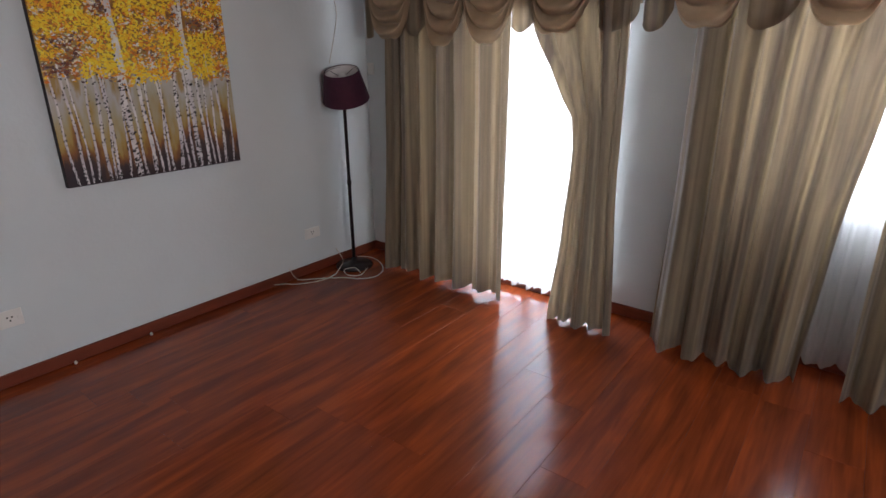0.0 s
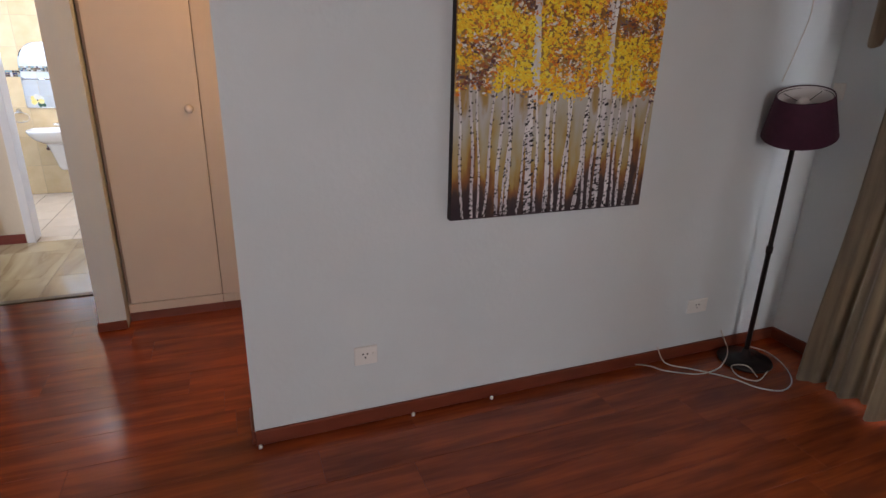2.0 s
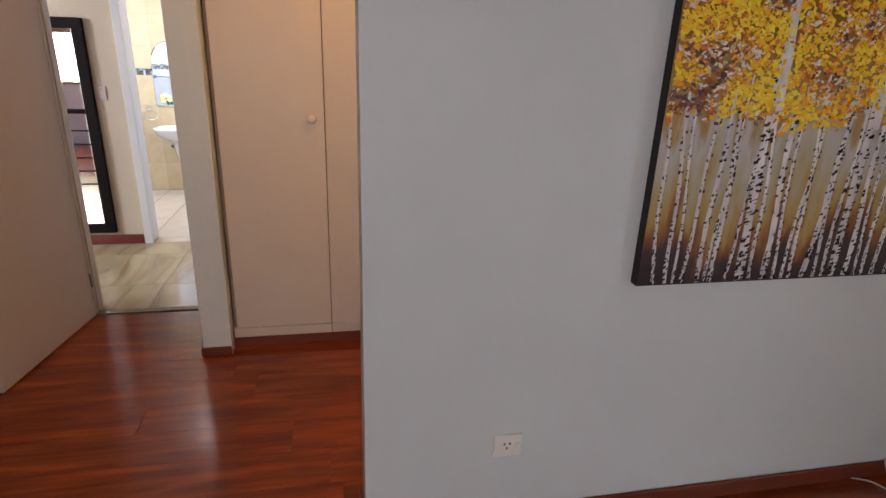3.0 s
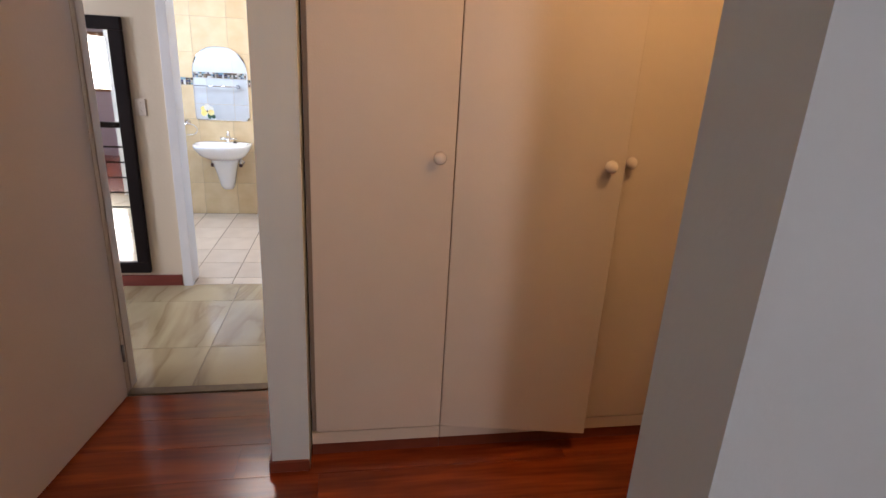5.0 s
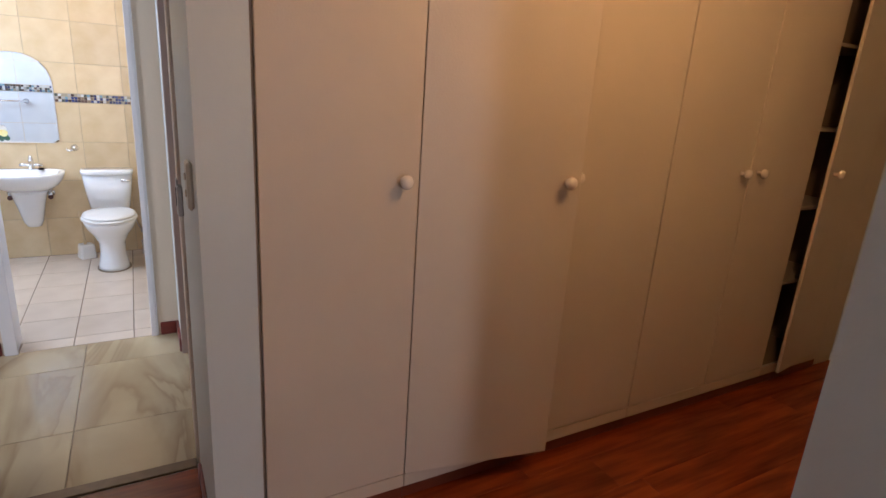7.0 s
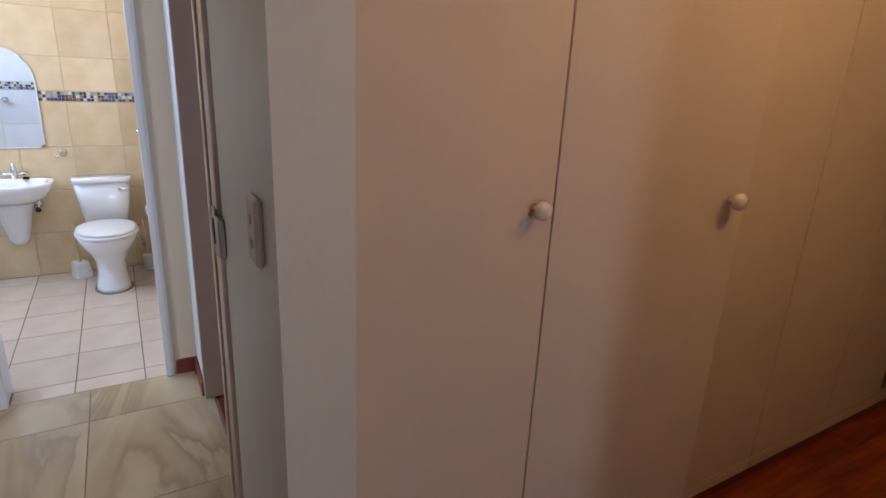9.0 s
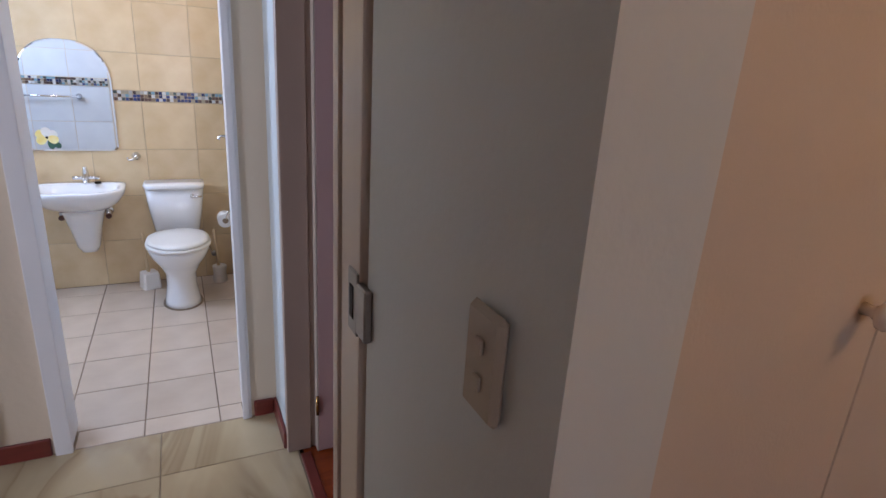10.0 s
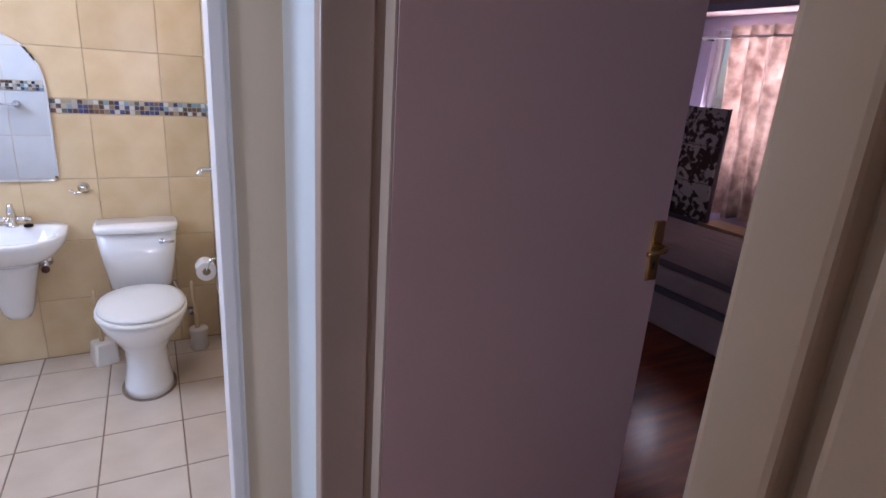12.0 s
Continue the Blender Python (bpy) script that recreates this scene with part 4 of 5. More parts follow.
def basin():
    cy = -1.355
    t = thing("basin", (BX, cy, 0.3), "white ceramic wall-hung basin with half pedestal and chrome tap", "washbasin")

    def ring(z, hw, out, back=0.0, n=36, p=3.2):
        pts = []
        for i in range(n):
            k = 2 * math.pi * i / n
            c, s = math.cos(k), math.sin(k)
            e = 2 / p
            yy = hw * math.copysign(abs(c) ** e, c)
            xx = out / 2 + out / 2 * math.copysign(abs(s) ** (1.0 if s > 0 else 0.35), s)
            pts.append((BX + 0.002 + back + xx, cy + yy, z))
        return pts
    bm = bmesh.new()
    loft(bm, [ring(0.555, 0.15, 0.24), ring(0.60, 0.20, 0.33), ring(0.645, 0.232, 0.375), ring(0.672, 0.243, 0.39), ring(0.690, 0.245, 0.395), ring(0.696, 0.240, 0.390),
              ring(0.697, 0.225, 0.31, 0.055), ring(0.692, 0.205, 0.275, 0.075), ring(0.640, 0.18, 0.235, 0.09), ring(0.600, 0.11, 0.15, 0.12), ring(0.592, 0.03, 0.05, 0.17)])
    part("bowl", bm, CERAMIC, t, smooth=True)
    bm = bmesh.new()
    loft(bm, [ring(z, hw, out) for z, hw, out in ((0.255, 0.030, 0.07), (0.262, 0.045, 0.095), (0.30, 0.062, 0.125), (0.42, 0.085, 0.165), (0.52, 0.110, 0.20), (0.56, 0.125, 0.225))])
    part("pedestal", bm, CERAMIC, t, smooth=True)
    tap = part("tap", lathe(bmesh.new(), [(0.024, 0), (0.024, 0.008), (0.018, 0.012), (0.017, 0.075), (0.012, 0.085), (0.012, 0.10), (0.004, 0.102)], (BX + 0.055, cy + 0.03, 0.694), seg=20), CHROME, t, smooth=True)
    part("spout", tube(bmesh.new(), smooth_path([(BX + 0.055, cy + 0.03, 0.74), (BX + 0.10, cy + 0.03, 0.752), (BX + 0.155, cy + 0.03, 0.735)]), 0.010, 12), CHROME, tap, smooth=True)
    for s in (-1, 1):
        part("tap_handle", tube(bmesh.new(), [(BX + 0.055, cy + 0.03, 0.728), (BX + 0.055, cy + 0.03 + s * 0.035, 0.728), (BX + 0.055, cy + 0.03 + s * 0.036, 0.728), (BX + 0.055, cy + 0.03 + s * 0.07, 0.728)], 0.011, 12), CHROME, tap, smooth=True)
    part("plug", lathe(bmesh.new(), [(0.018, 0), (0.018, 0.008), (0.008, 0.012)], (BX + 0.07, cy + 0.09, 0.695), seg=16), BLACK, t, "black rubber plug", smooth=True)
    for y in (cy - 0.125, cy + 0.125):
        v = thing("stop_valve", (BX, y, 0.5), "chrome stop valve under the basin with dark knob", "stop valve")
        part("rose", lathe(bmesh.new(), [(0.026, 0), (0.024, 0.006), (0.010, 0.010), (0.010, 0.045)], (BX, y, 0.505), (1, 0, 0), 16), CHROME, v, smooth=True)
        part("valve_body", lathe(bmesh.new(), [(0.012, -0.03), (0.015, -0.01), (0.015, 0.012), (0.008, 0.02), (0.006, 0.05)], (BX + 0.045, y, 0.50), seg=14), CHROME, v, smooth=True)
        part("handle", lathe(bmesh.new(), [(0.016, 0), (0.018, 0.01), (0.014, 0.02)], (BX + 0.055, y, 0.485), (1, 0, -0.3), 14), material("dark valve knob", (0.10, 0.03, 0.02), 0.4, spread=0.2), v, smooth=True)


basin()


def toilet():
    cy = -0.842
    t = thing("toilet", (-7.6, cy, 0), "white close-coupled ceramic toilet with closed lid", "toilet")

    def tank(z, hw, d):
        return [(BX + 0.012 + (0.5 + 0.5 * math.copysign(abs(math.sin(k)) ** (0.55 if math.sin(k) > 0 else 0.2), math.sin(k))) * d, cy + hw * math.copysign(abs(math.cos(k)) ** 0.35, math.cos(k)), z) for k in (2 * math.pi * i / 40 for i in range(40))]
    part("cistern", loft(bmesh.new(), [tank(0.375, 0.128, 0.14), tank(0.385, 0.133, 0.15), tank(0.52, 0.155, 0.172), tank(0.665, 0.170, 0.185)]), CERAMIC, t, smooth=True)
    part("cistern_lid", loft(bmesh.new(), [tank(0.667, 0.174, 0.190), tank(0.672, 0.178, 0.195), tank(0.692, 0.178, 0.195), tank(0.699, 0.172, 0.188)]), CERAMIC, t, smooth=True)
    lev = part("flush_lever", lathe(bmesh.new(), [(0.012, 0), (0.012, 0.014), (0.006, 0.018)], (BX + 0.196, cy + 0.10, 0.625), (1, 0, 0), 14), CHROME, t, smooth=True)
    part("lever_arm", tube(bmesh.new(), [(BX + 0.212, cy + 0.10, 0.625), (BX + 0.215, cy + 0.13, 0.622), (BX + 0.213, cy + 0.155, 0.622)], 0.006, 8), CHROME, lev, smooth=True)

    def oval(z, cx, rx, ry, n=40, sq=0.9):
        out = []
        for i in range(n):
            k = 2 * math.pi * i / n
            c, s = math.cos(k), math.sin(k)
            w = ry * (1.0 if c < 0 else 1 - 0.10 * c * c)
            out.append((cx + rx * math.copysign(abs(c) ** sq, c), cy + w * math.copysign(abs(s) ** sq, s), z))
        return out
    bm = bmesh.new()
    loft(bm, [oval(0.004, -7.44, 0.145, 0.105), oval(0.03, -7.445, 0.140, 0.10), oval(0.12, -7.46, 0.125, 0.085), oval(0.20, -7.46, 0.135, 0.088), oval(0.27, -7.44, 0.175, 0.120),
              oval(0.32, -7.43, 0.205, 0.155), oval(0.365, -7.425, 0.222, 0.172), oval(0.382, -7.425, 0.222, 0.172)])
    part("pan", bm, CERAMIC, t, smooth=True)
    part("shelf", new_box(BX + 0.05, -7.58, cy - 0.115, cy + 0.115, 0.30, 0.376, bevel=0.02, seg=3), CERAMIC, t, smooth=True)
    part("seat", loft(bmesh.new(), [oval(0.384, -7.42, 0.222, 0.176), oval(0.388, -7.42, 0.228, 0.182), oval(0.400, -7.42, 0.228, 0.182), oval(0.405, -7.42, 0.222, 0.176)]), WHITE, t, smooth=True)
    part("lid", loft(bmesh.new(), [oval(0.407, -7.425, 0.215, 0.170), oval(0.410, -7.425, 0.220, 0.175), oval(0.420, -7.425, 0.219, 0.174), oval(0.427, -7.425, 0.195, 0.150), oval(0.428, -7.425, 0.1, 0.07)]), WHITE, t, smooth=True)
    part("floor_seal", loft(bmesh.new(), [oval(0.0, -7.44, 0.155, 0.115), oval(0.006, -7.44, 0.150, 0.110)]), GROUT, t)
    for s in (-1, 1):
        part("seat_hinge", lathe(bmesh.new(), [(0.012, -0.02), (0.012, 0.02)], (-7.635, cy + s * 0.075, 0.405), (0, 1, 0), 12), CHROME, t, smooth=True)


toilet()


def brush(x, y, label, square):
    t = thing("toilet_brush", (x, y, 0), label, "toilet brush")
    if square:
        m = Matrix.Translation((x, y, 0)) @ Matrix.Rotation(0.35, 4, "Z")
        part("holder", loft(bmesh.new(), [[m @ Vector((a * w, b * w, z)) for a, b in ((-1, -0.8), (-0.8, -1), (0.8, -1), (1, -0.8), (1, 0.8), (0.8, 1), (-0.8, 1), (-1, 0.8))] for z, w in ((0, 0.052), (0.006, 0.055), (0.105, 0.047), (0.11, 0.043))]), WHITE, t)
    else:
        part("holder", lathe(bmesh.new(), [(0.045, 0), (0.048, 0.01), (0.040, 0.06), (0.047, 0.11), (0.043, 0.115)], (x, y, 0), seg=20), BRISTLE, t, smooth=True)
    part("handle", lathe(bmesh.new(), [(0.010, 0.08), (0.011, 0.12), (0.008, 0.2), (0.010, 0.30), (0.012, 0.36), (0.006, 0.375)], (x, y, 0), (-0.02, -0.05, 1), 12), WOODHANDLE, t, smooth=True)


brush(-7.74, -1.035, "white square toilet brush holder with wooden-handled brush beside the toilet", True)
brush(-7.74, -0.605, "worn grey round toilet brush holder with brush near the tiled corner", False)

ring = thing("towel_ring", (BX, -1.68, 0.865), "chrome towel ring on the tiled wall beside the basin", "towel ring")
part("rose", lathe(bmesh.new(), [(0.026, 0), (0.025, 0.008), (0.012, 0.012), (0.010, 0.045)], (BX, -1.68, 0.86), (1, 0, 0), 18), CHROME, ring, smooth=True)
part("ring", tube(bmesh.new(), [(BX + 0.048, -1.665 + 0.075 * math.cos(a), 0.80 + 0.05 * math.sin(a)) for a in (i * math.pi / 14 for i in range(29))], 0.004, 8), CHROME, ring, smooth=True)
hook = thing("robe_hook", (BX, -1.045, 0.85), "small chrome hook on the tiled wall beside the mirror", "hook")
part("rose", lathe(bmesh.new(), [(0.026, 0), (0.025, 0.008), (0.012, 0.014), (0.010, 0.03)], (BX, -1.045, 0.85), (1, 0, 0), 18), CHROME, hook, smooth=True)
part("hook", tube(bmesh.new(), smooth_path([(BX + 0.028, -1.045, 0.85), (BX + 0.045, -1.058, 0.837), (BX + 0.05, -1.083, 0.833), (BX + 0.045, -1.093, 0.847)]), 0.006, 10), CHROME, hook, smooth=True)
holder = thing("paper_holder", (-7.70, -0.50, 0.50), "chrome paper holder on the side wall with a white roll", "toilet paper holder")
part("arm", tube(bmesh.new(), smooth_path([(-7.60, -0.495, 0.53), (-7.60, -0.53, 0.53), (-7.60, -0.55, 0.50), (-7.62, -0.555, 0.47), (-7.76, -0.555, 0.47)]), 0.005, 8), CHROME, holder, smooth=True)
part("rose", lathe(bmesh.new(), [(0.022, 0), (0.02, 0.008), (0.008, 0.014)], (-7.60, -0.487, 0.53), (0, -1, 0), 16), CHROME, holder, smooth=True)
roll = thing("toilet_roll", (-7.69, -0.555, 0.455), "white toilet paper roll with a hanging sheet, on the chrome holder", "toilet roll")
part("paper", lathe(bmesh.new(), [(0.020, -0.05), (0.046, -0.05), (0.047, 0.05), (0.020, 0.05)], (-7.69, -0.555, 0.455), (1, 0, 0), 26), PAPER, roll, smooth=False)
part("hanging_sheet", sheet(bmesh.new(), 3, 8, lambda u, v: Vector((-7.74 + 0.098 * u, -0.509 - 0.004 * math.sin(5 * v), 0.455 - 0.13 * v)), 0.001), PAPER, roll)
part("core", lathe(bmesh.new(), [(0.019, -0.051), (0.019, 0.051)], (-7.69, -0.555, 0.455), (1, 0, 0), 16), GROUT, roll)
pipe = thing("soil_pipe", (-7.83, -0.66, 0.17), "chrome water valve and pipe low on the wall beside the toilet", "pipe")
part("pipe", tube(bmesh.new(), smooth_path([(BX, -0.63, 0.18), (BX + 0.04, -0.63, 0.18), (BX + 0.05, -0.655, 0.22), (BX + 0.05, -0.70, 0.36)]), 0.009, 10), CHROME, pipe, smooth=True)
part("valve", lathe(bmesh.new(), [(0.018, 0), (0.02, 0.015), (0.014, 0.03)], (BX + 0.035, -0.63, 0.18), (1, 0, 0), 14), STEEL, pipe, smooth=True)
rail = thing("towel_rail", (-6.215, -1.75, 1.10), "chrome towel rail on the tiled wall facing the mirror", "towel rail")
part("bar", tube(bmesh.new(), [(-6.27, -2.04, 1.10), (-6.27, -1.50, 1.10)], 0.008, 12), CHROME, rail, smooth=True)
for y in (-2.02, -1.51):
    part("bracket", lathe(bmesh.new(), [(0.025, 0), (0.024, 0.008), (0.012, 0.014), (0.012, 0.055)], (-6.208, y, 1.10), (-1, 0, 0), 14), CHROME, rail, smooth=True)

# ---- hall and landing ----
HX = -6.036
hm = thing("leaning_mirror", (-6.03, -1.77, 0.1), "tall wall mirror with wide black wooden frame", "mirror")
ya, yb, za, zb, fw = -2.05, -1.495, 0.10, 1.64, 0.072
bm = bmesh.new()
for blk in ((ya, yb, za, za + fw), (ya, yb, zb - fw, zb), (ya, ya + fw, za + fw, zb - fw), (yb - fw, yb, za + fw, zb - fw)):
    box(bm, -6.05, -6.012, *blk, bevel=0.006, seg=2)
part("frame", bm, BLACK, hm)
part("mirror_glass", new_box(-6.045, -6.03, ya + fw - 0.01, yb - fw + 0.01, za + fw - 0.01, zb - fw + 0.01), MIRROR, hm)

bal = thing("balustrade", (-4.6, -2.9, 0), "landing balustrade with dark handrail and thin horizontal bars", "balustrade")
part("handrail", new_box(-4.63, -4.57, -4.1, -1.72, 0.84, 0.885, bevel=0.012, seg=3), BLACK, bal)
for z in (0.16, 0.29, 0.42, 0.55, 0.68):
    part("bar", tube(bmesh.new(), [(-4.6, -4.1, z), (-4.6, -1.72, z)], 0.007, 8), BLACK, bal)
for y in (-4.08, -2.9, -1.74):
    part("post", new_box(-4.62, -4.58, y - 0.02, y + 0.02, 0, 0.838, bevel=0.003), BLACK, bal)
structure("wall_landing_column", new_box(-3.48, -3.36, -2.57, -2.48, 0, TOP), CEIL)
wl = tagged(new("window_6"), kind="structure")
bm = bmesh.new()
for blk in ((-4.08, -3.35, 0.88, 0.92), (-4.08, -3.35, 1.59, 1.65), (-4.08, -4.03, 0.92, 1.59), (-3.39, -3.35, 0.92, 1.59)):
    box(bm, -1.12, -1.05, *blk, bevel=0.004)
part("window_frame", bm, material("brown varnished wood", (0.22, 0.09, 0.03), 0.4, spread=0.3, stretch=(1, 1, 5)), wl)

# ---- second bedroom ----
structure("floor_landing", new_box(-3.40, -1.1, -4.15, -1.55, -0.012, 0.0), LAMINATE)
structure("soffit", new_box(-8.55, -4.95, 2.95, 3.498, 2.075, TOP), DOOR_MAUVE)
structure("soffit_trim", new_box(-8.55, -4.95, 2.93, 2.95, 2.03, 2.085, bevel=0.004), WALL_LILAC)
bed = thing("bed", (-7.45, 2.5, 0), "low bed with lilac quilted cover and grey-banded sides", "bed")
part("base", new_box(-8.45, -6.45, 2.07, 3.00, 0.0, 0.22, bevel=0.02, seg=2), BEDSHEET, bed)
part("band", new_box(-8.46, -6.44, 2.055, 3.00, 0.222, 0.27, bevel=0.015, seg=2), BEDSTRIPE, bed, smooth=True)
part("mattress", new_box(-8.465, -6.435, 2.045, 3.00, 0.272, 0.40, bevel=0.03, seg=3), BEDSHEET, bed, smooth=True)
part("band", new_box(-8.46, -6.44, 2.05, 3.00, 0.402, 0.445, bevel=0.02, seg=2), BEDSTRIPE, bed, smooth=True)
part("cover", sheet(bmesh.new(), 40, 50, lambda u, v: Vector((-8.46 + 2.02 * u, 2.05 + 0.96 * v, 0.505 + 0.008 * noise.noise(Vector((u * 5, v * 26, 0))) - 0.055 * (abs(2 * u - 1) ** 14 + abs(2 * v - 1) ** 10))), 0.012), BEDSHEET, bed, smooth=True)
shelf = thing("bed_ledge", (-7.2, 3.2, 0.45), "pale wooden ledge behind the bed", "ledge")
part("board", new_box(-7.64, -6.45, 3.02, 3.26, 0.0, 0.50, bevel=0.004), WOODHANDLE, shelf)
curtain("bedroom_curtain", lambda v: (-7.93 + 0.1 * (1 - v), -6.9), 3.38, 0.52, 1.98, 7, 0.06, FLORAL, "pink floral curtain glowing before the bedroom window", 31)
rl = thing("curtain_rail", (-7.5, 3.38, 1.92), "pale curtain rail at the bedroom window", "curtain rail")
part("rail", tube(bmesh.new(), [(-8.25, 3.36, 1.90), (-6.6, 3.36, 1.90)], 0.012, 10), FRAMEWHITE, rl, smooth=True)
for x in (-8.20, -6.65):
    part("bracket", new_box(x - 0.01, x + 0.01, 3.36, 3.5, 1.885, 1.915), DARKMETAL, rl)
hb = thing("headboard", (-8.1, 3.05, 0.5), "upholstered headboard of brown and cream blotched squares", "headboard")
pat = material("blotched brown and cream cloth", (0.80, 0.74, 0.70), 0.85, scale=22, alt=(0.12, 0.075, 0.07), bump=0.2)
blotch = next(n for n in pat.node_tree.nodes if n.type == "MAP_RANGE")
blotch.inputs["From Min"].default_value, blotch.inputs["From Max"].default_value = 0.94, 1.04
part("board", new_box(-8.52, -7.575, 3.035, 3.075, 0.0, 1.365, bevel=0.004), BEDSTRIPE, hb)
for i in range(3):
    for k in range(3):
        part("panel", new_box(-8.515 + i * 0.313, -8.207 + i * 0.313, 3.008, 3.035, 0.515 + k * 0.285, 0.796 + k * 0.285, bevel=0.008, seg=2), pat, hb, smooth=False)

# ---- floors and tiles, piece by piece ----
def shared_box(name, w, d, h, bevel, mat):
    bm = new_box(-w / 2, w / 2, -d / 2, d / 2, -h, 0, bevel=bevel)
    me = bpy.data.meshes.new(name)
    bm.to_mesh(me)
    bm.free()
    me.materials.append(mat)
    return me


def lay(name, me, parent, x, y, z, m=None):
    ob = new(name, me)
    ob.parent = parent
    ob.matrix_basis = Matrix.Translation((x, y, z)) @ (m or Matrix())
    return ob


floor_bed = bpy.data.objects["floor_bedroom"]
cuts = {}
PW, PL = 0.192, 1.285
rows = int((3.0 + 4.74) / PW) + 1
rnd = random.Random(4)
for i in range(rows):
    x0 = -4.74 + i * PW
    x1 = min(x0 + PW, 2.998)
    if x1 - x0 < 0.02:
        continue
    y = -1.42 - rnd.uniform(0, PL)
    while y < 3.05:
        a, b = max(y, -1.42), min(y + PL, 3.05)
        if b - a > 0.02:
            w, d = round(x1 - x0 - 0.0008, 4), round(b - a - 0.0008, 4)
            if (w, d) not in cuts:
                cuts[w, d] = shared_box("plank", w, d, 0.01, 0.0005, LAMINATE)
            lay("plank", cuts[w, d], floor_bed, (x0 + x1) / 2, (a + b) / 2, 0)
        y += PL


def tiles(name, parent, mat, x0, x1, y0, y1, sx, sy, ox, oy, z, gap, h=0.01, bevel=0.0015):
    """Floor tiles on a grid through (ox, oy), cut at the edges."""
    made = {}
    i0, j0 = math.floor((x0 - ox) / sx), math.floor((y0 - oy) / sy)
    for i in range(i0, i0 + int((x1 - x0) / sx) + 3):
        for j in range(j0, j0 + int((y1 - y0) / sy) + 3):
            a, b = max(ox + i * sx, x0), min(ox + (i + 1) * sx, x1)
            c, d = max(oy + j * sy, y0), min(oy + (j + 1) * sy, y1)
            if b - a < 0.02 or d - c < 0.02:
                continue
            key = (round(b - a - gap, 4), round(d - c - gap, 4))
            if key not in made:
                made[key] = shared_box(name, *key, h, bevel, mat)
            lay(name, made[key], parent, (a + b) / 2, (c + d) / 2, z)


tiles("tile", bpy.data.objects["floor_hall"], MARBLE, -6.05, -4.80, -4.15, -0.455, 0.60, 0.60, -5.18, -0.947, 0, 0.003)
tiles("tile", bpy.data.objects["floor_hall"], MARBLE, -4.80, -3.40, -4.15, -1.55, 0.60, 0.60, -5.18, -0.947, 0, 0.003)
tiles("tile", bpy.data.objects["floor_bathroom"], BATH_FLOOR, -7.86, -6.170, -2.30, -0.49, 0.305, 0.288, -6.475, -1.01, 0, 0.006)
tiles("tile", bpy.data.objects["floor_bathroom"], BATH_FLOOR, -6.170, -6.052, -1.25, -0.625, 0.305, 0.288, -6.170, -1.01, 0, 0.006)


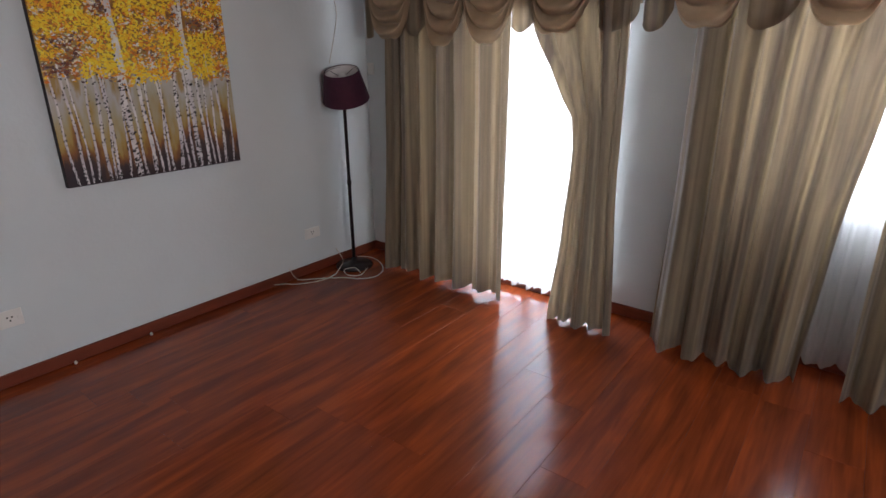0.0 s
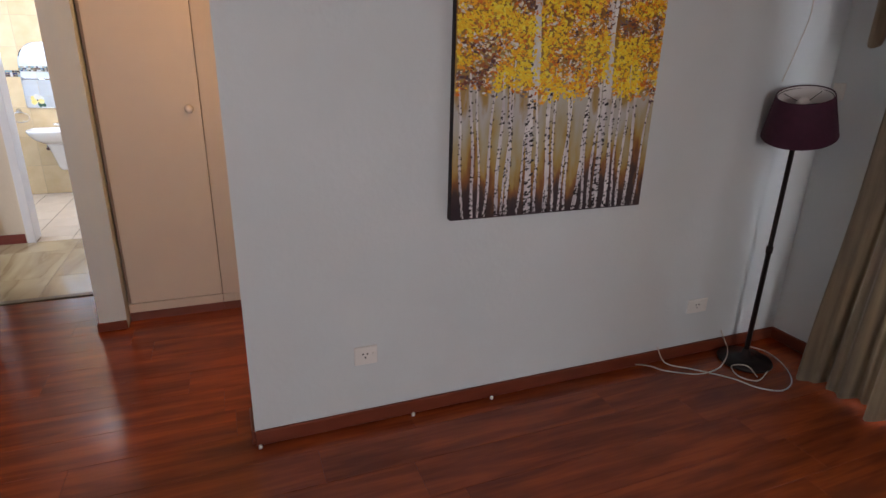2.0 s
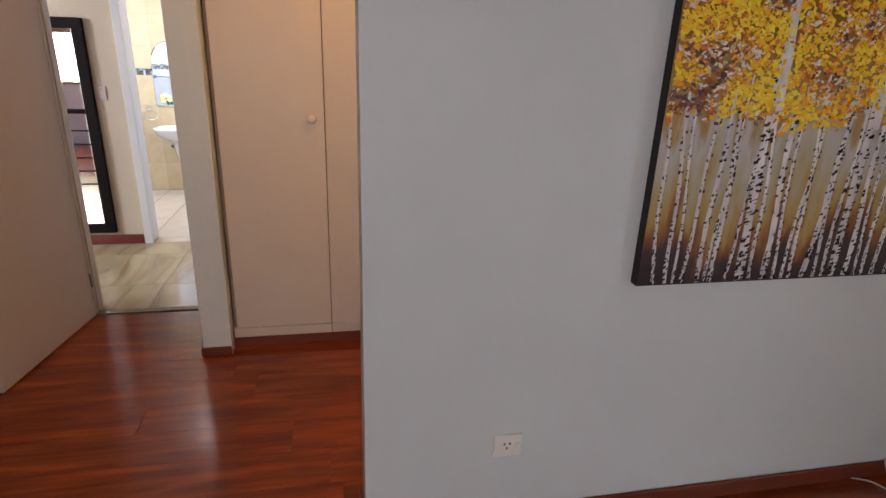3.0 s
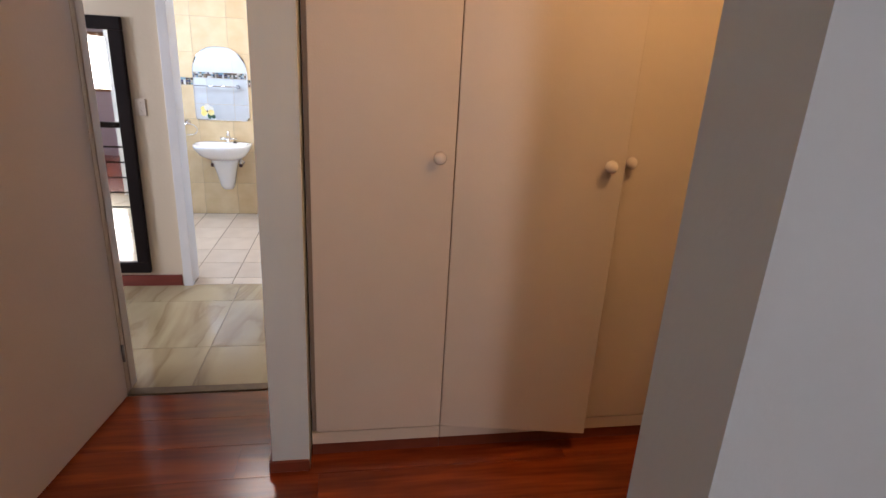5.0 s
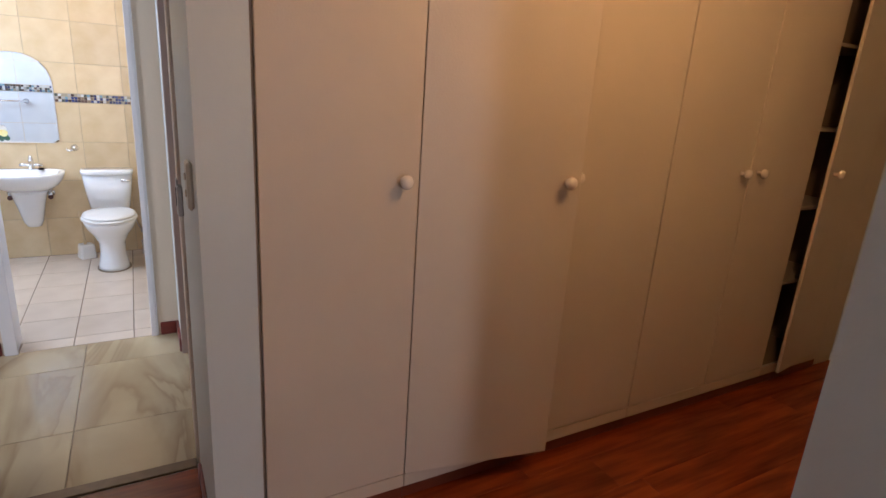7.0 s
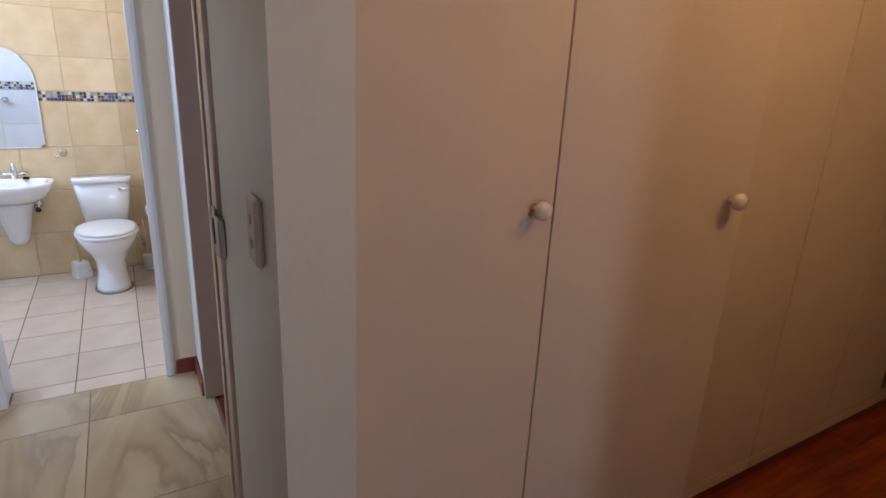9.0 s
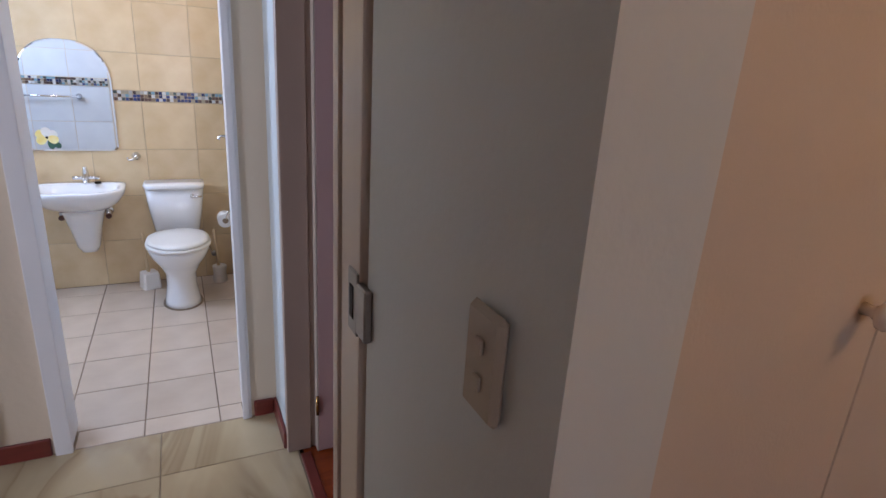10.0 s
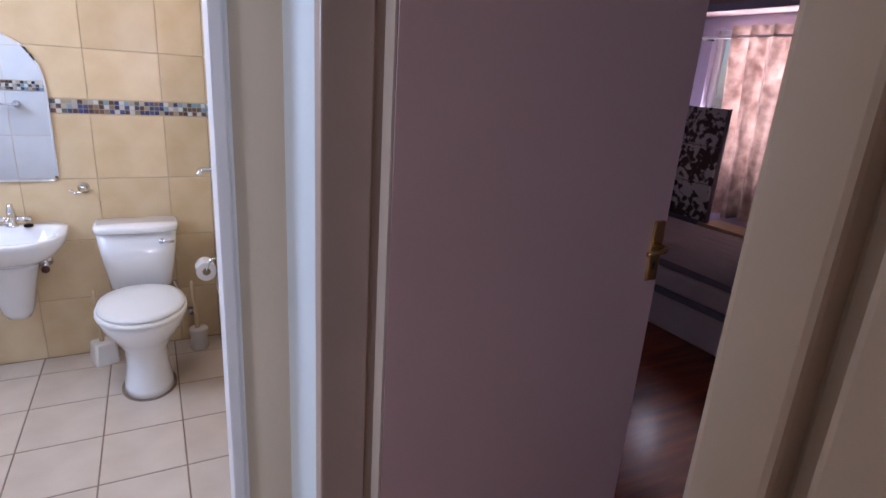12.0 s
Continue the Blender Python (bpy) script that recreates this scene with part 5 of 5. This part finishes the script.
def wall_tiles(parent, facing, at, span, mat, starts, gap=(0, 0, 0, 0)):
    """Wall tiles up a wall: facing "+x", "-x" or "+y" or "-y"; at is the wall's plane behind them."""
    made = {}
    rows_z = [(0.0, 0.301), (0.301, 0.596), (0.596, 0.892), (0.892, 1.187), (1.253, 1.471), (1.471, 1.766), (1.766, 2.06), (2.06, 2.355), (2.355, 2.6)]
    turn = {"+x": Euler((0, radians(90), 0)), "-x": Euler((0, radians(-90), 0)), "+y": Euler((radians(-90), 0, 0)), "-y": Euler((radians(90), 0, 0))}[facing].to_matrix().to_4x4()
    s = starts
    while s < span[1]:
        a, b = max(s, span[0]), min(s + 0.300, span[1])
        s += 0.300
        if b - a < 0.015:
            continue
        for z0, z1 in rows_z:
            if gap[0] < (a + b) / 2 < gap[1] and gap[2] < (z0 + z1) / 2 < gap[3]:
                continue
            w, h = round(b - a - 0.004, 4), round(z1 - z0 - 0.004, 4)
            if (w, h) not in made:
                made[w, h] = shared_box("tile", h if "x" in facing else w, w if "x" in facing else h, 0.008, 0.0015, mat)
            u, z = (a + b) / 2, (z0 + z1) / 2
            lay("tile", made[w, h], parent, at if "x" in facing else u, u if "x" in facing else at, z, turn)


wall_tiles(bpy.data.objects["wall_bath_west"], "+x", BX, (-2.30, -0.492), BATH_TILE, -2.485)
wall_tiles(bpy.data.objects["wall_bath_south"], "+y", -2.30, (-7.86, -6.21), BATH_TILE_DAYLIT, -7.86, (-7.56, -6.66, 1.471, 2.06))
wall_tiles(bpy.data.objects["wall_hall_north"], "-y", -0.492, (-7.86, -6.21), BATH_TILE, -7.86)
wall_tiles(bpy.data.objects["wall_hall_west"], "-x", -6.203, (-2.30, -1.285), BATH_TILE_DAYLIT, -2.465)

MOSAIC = island_colors("glass mosaic colours", [(0.62, 0.60, 0.56), (0.04, 0.05, 0.12), (0.40, 0.34, 0.24), (0.09, 0.11, 0.10), (0.66, 0.66, 0.64), (0.09, 0.06, 0.05), (0.22, 0.36, 0.42), (0.30, 0.22, 0.14), (0.06, 0.08, 0.20), (0.46, 0.43, 0.39), (0.16, 0.10, 0.08)], 0.15)


def mosaic(parent_name, along, at, sgn, a, b):
    bm = bmesh.new()
    n = int((b - a) / 0.0205)
    for i in range(n):
        for k in range(3):
            u, z = a + (i + 0.5) * 0.0205, 1.190 + 0.010 + k * 0.0205
            d0, d1 = sorted((at, at + sgn * 0.007))
            if along == "y":
                box(bm, d0, d1, u - 0.0092, u + 0.0092, z - 0.0090, z + 0.0090)
            else:
                box(bm, u - 0.0092, u + 0.0092, d0, d1, z - 0.0090, z + 0.0090)
    ob = part("mosaic_band", bm, MOSAIC, bpy.data.objects[parent_name], "band of small blue, brown and white glass mosaic")
    tagged(ob, kind="stuff")


mosaic("wall_bath_west", "y", BX - 0.007, 1, -2.30, -0.495)
mosaic("wall_bath_south", "x", -2.3025, 1, -7.855, -6.215)
mosaic("wall_hall_north", "x", -0.493, -1, -7.855, -6.215)
mosaic("wall_hall_west", "y", -6.203, -1, -2.295, -1.29)
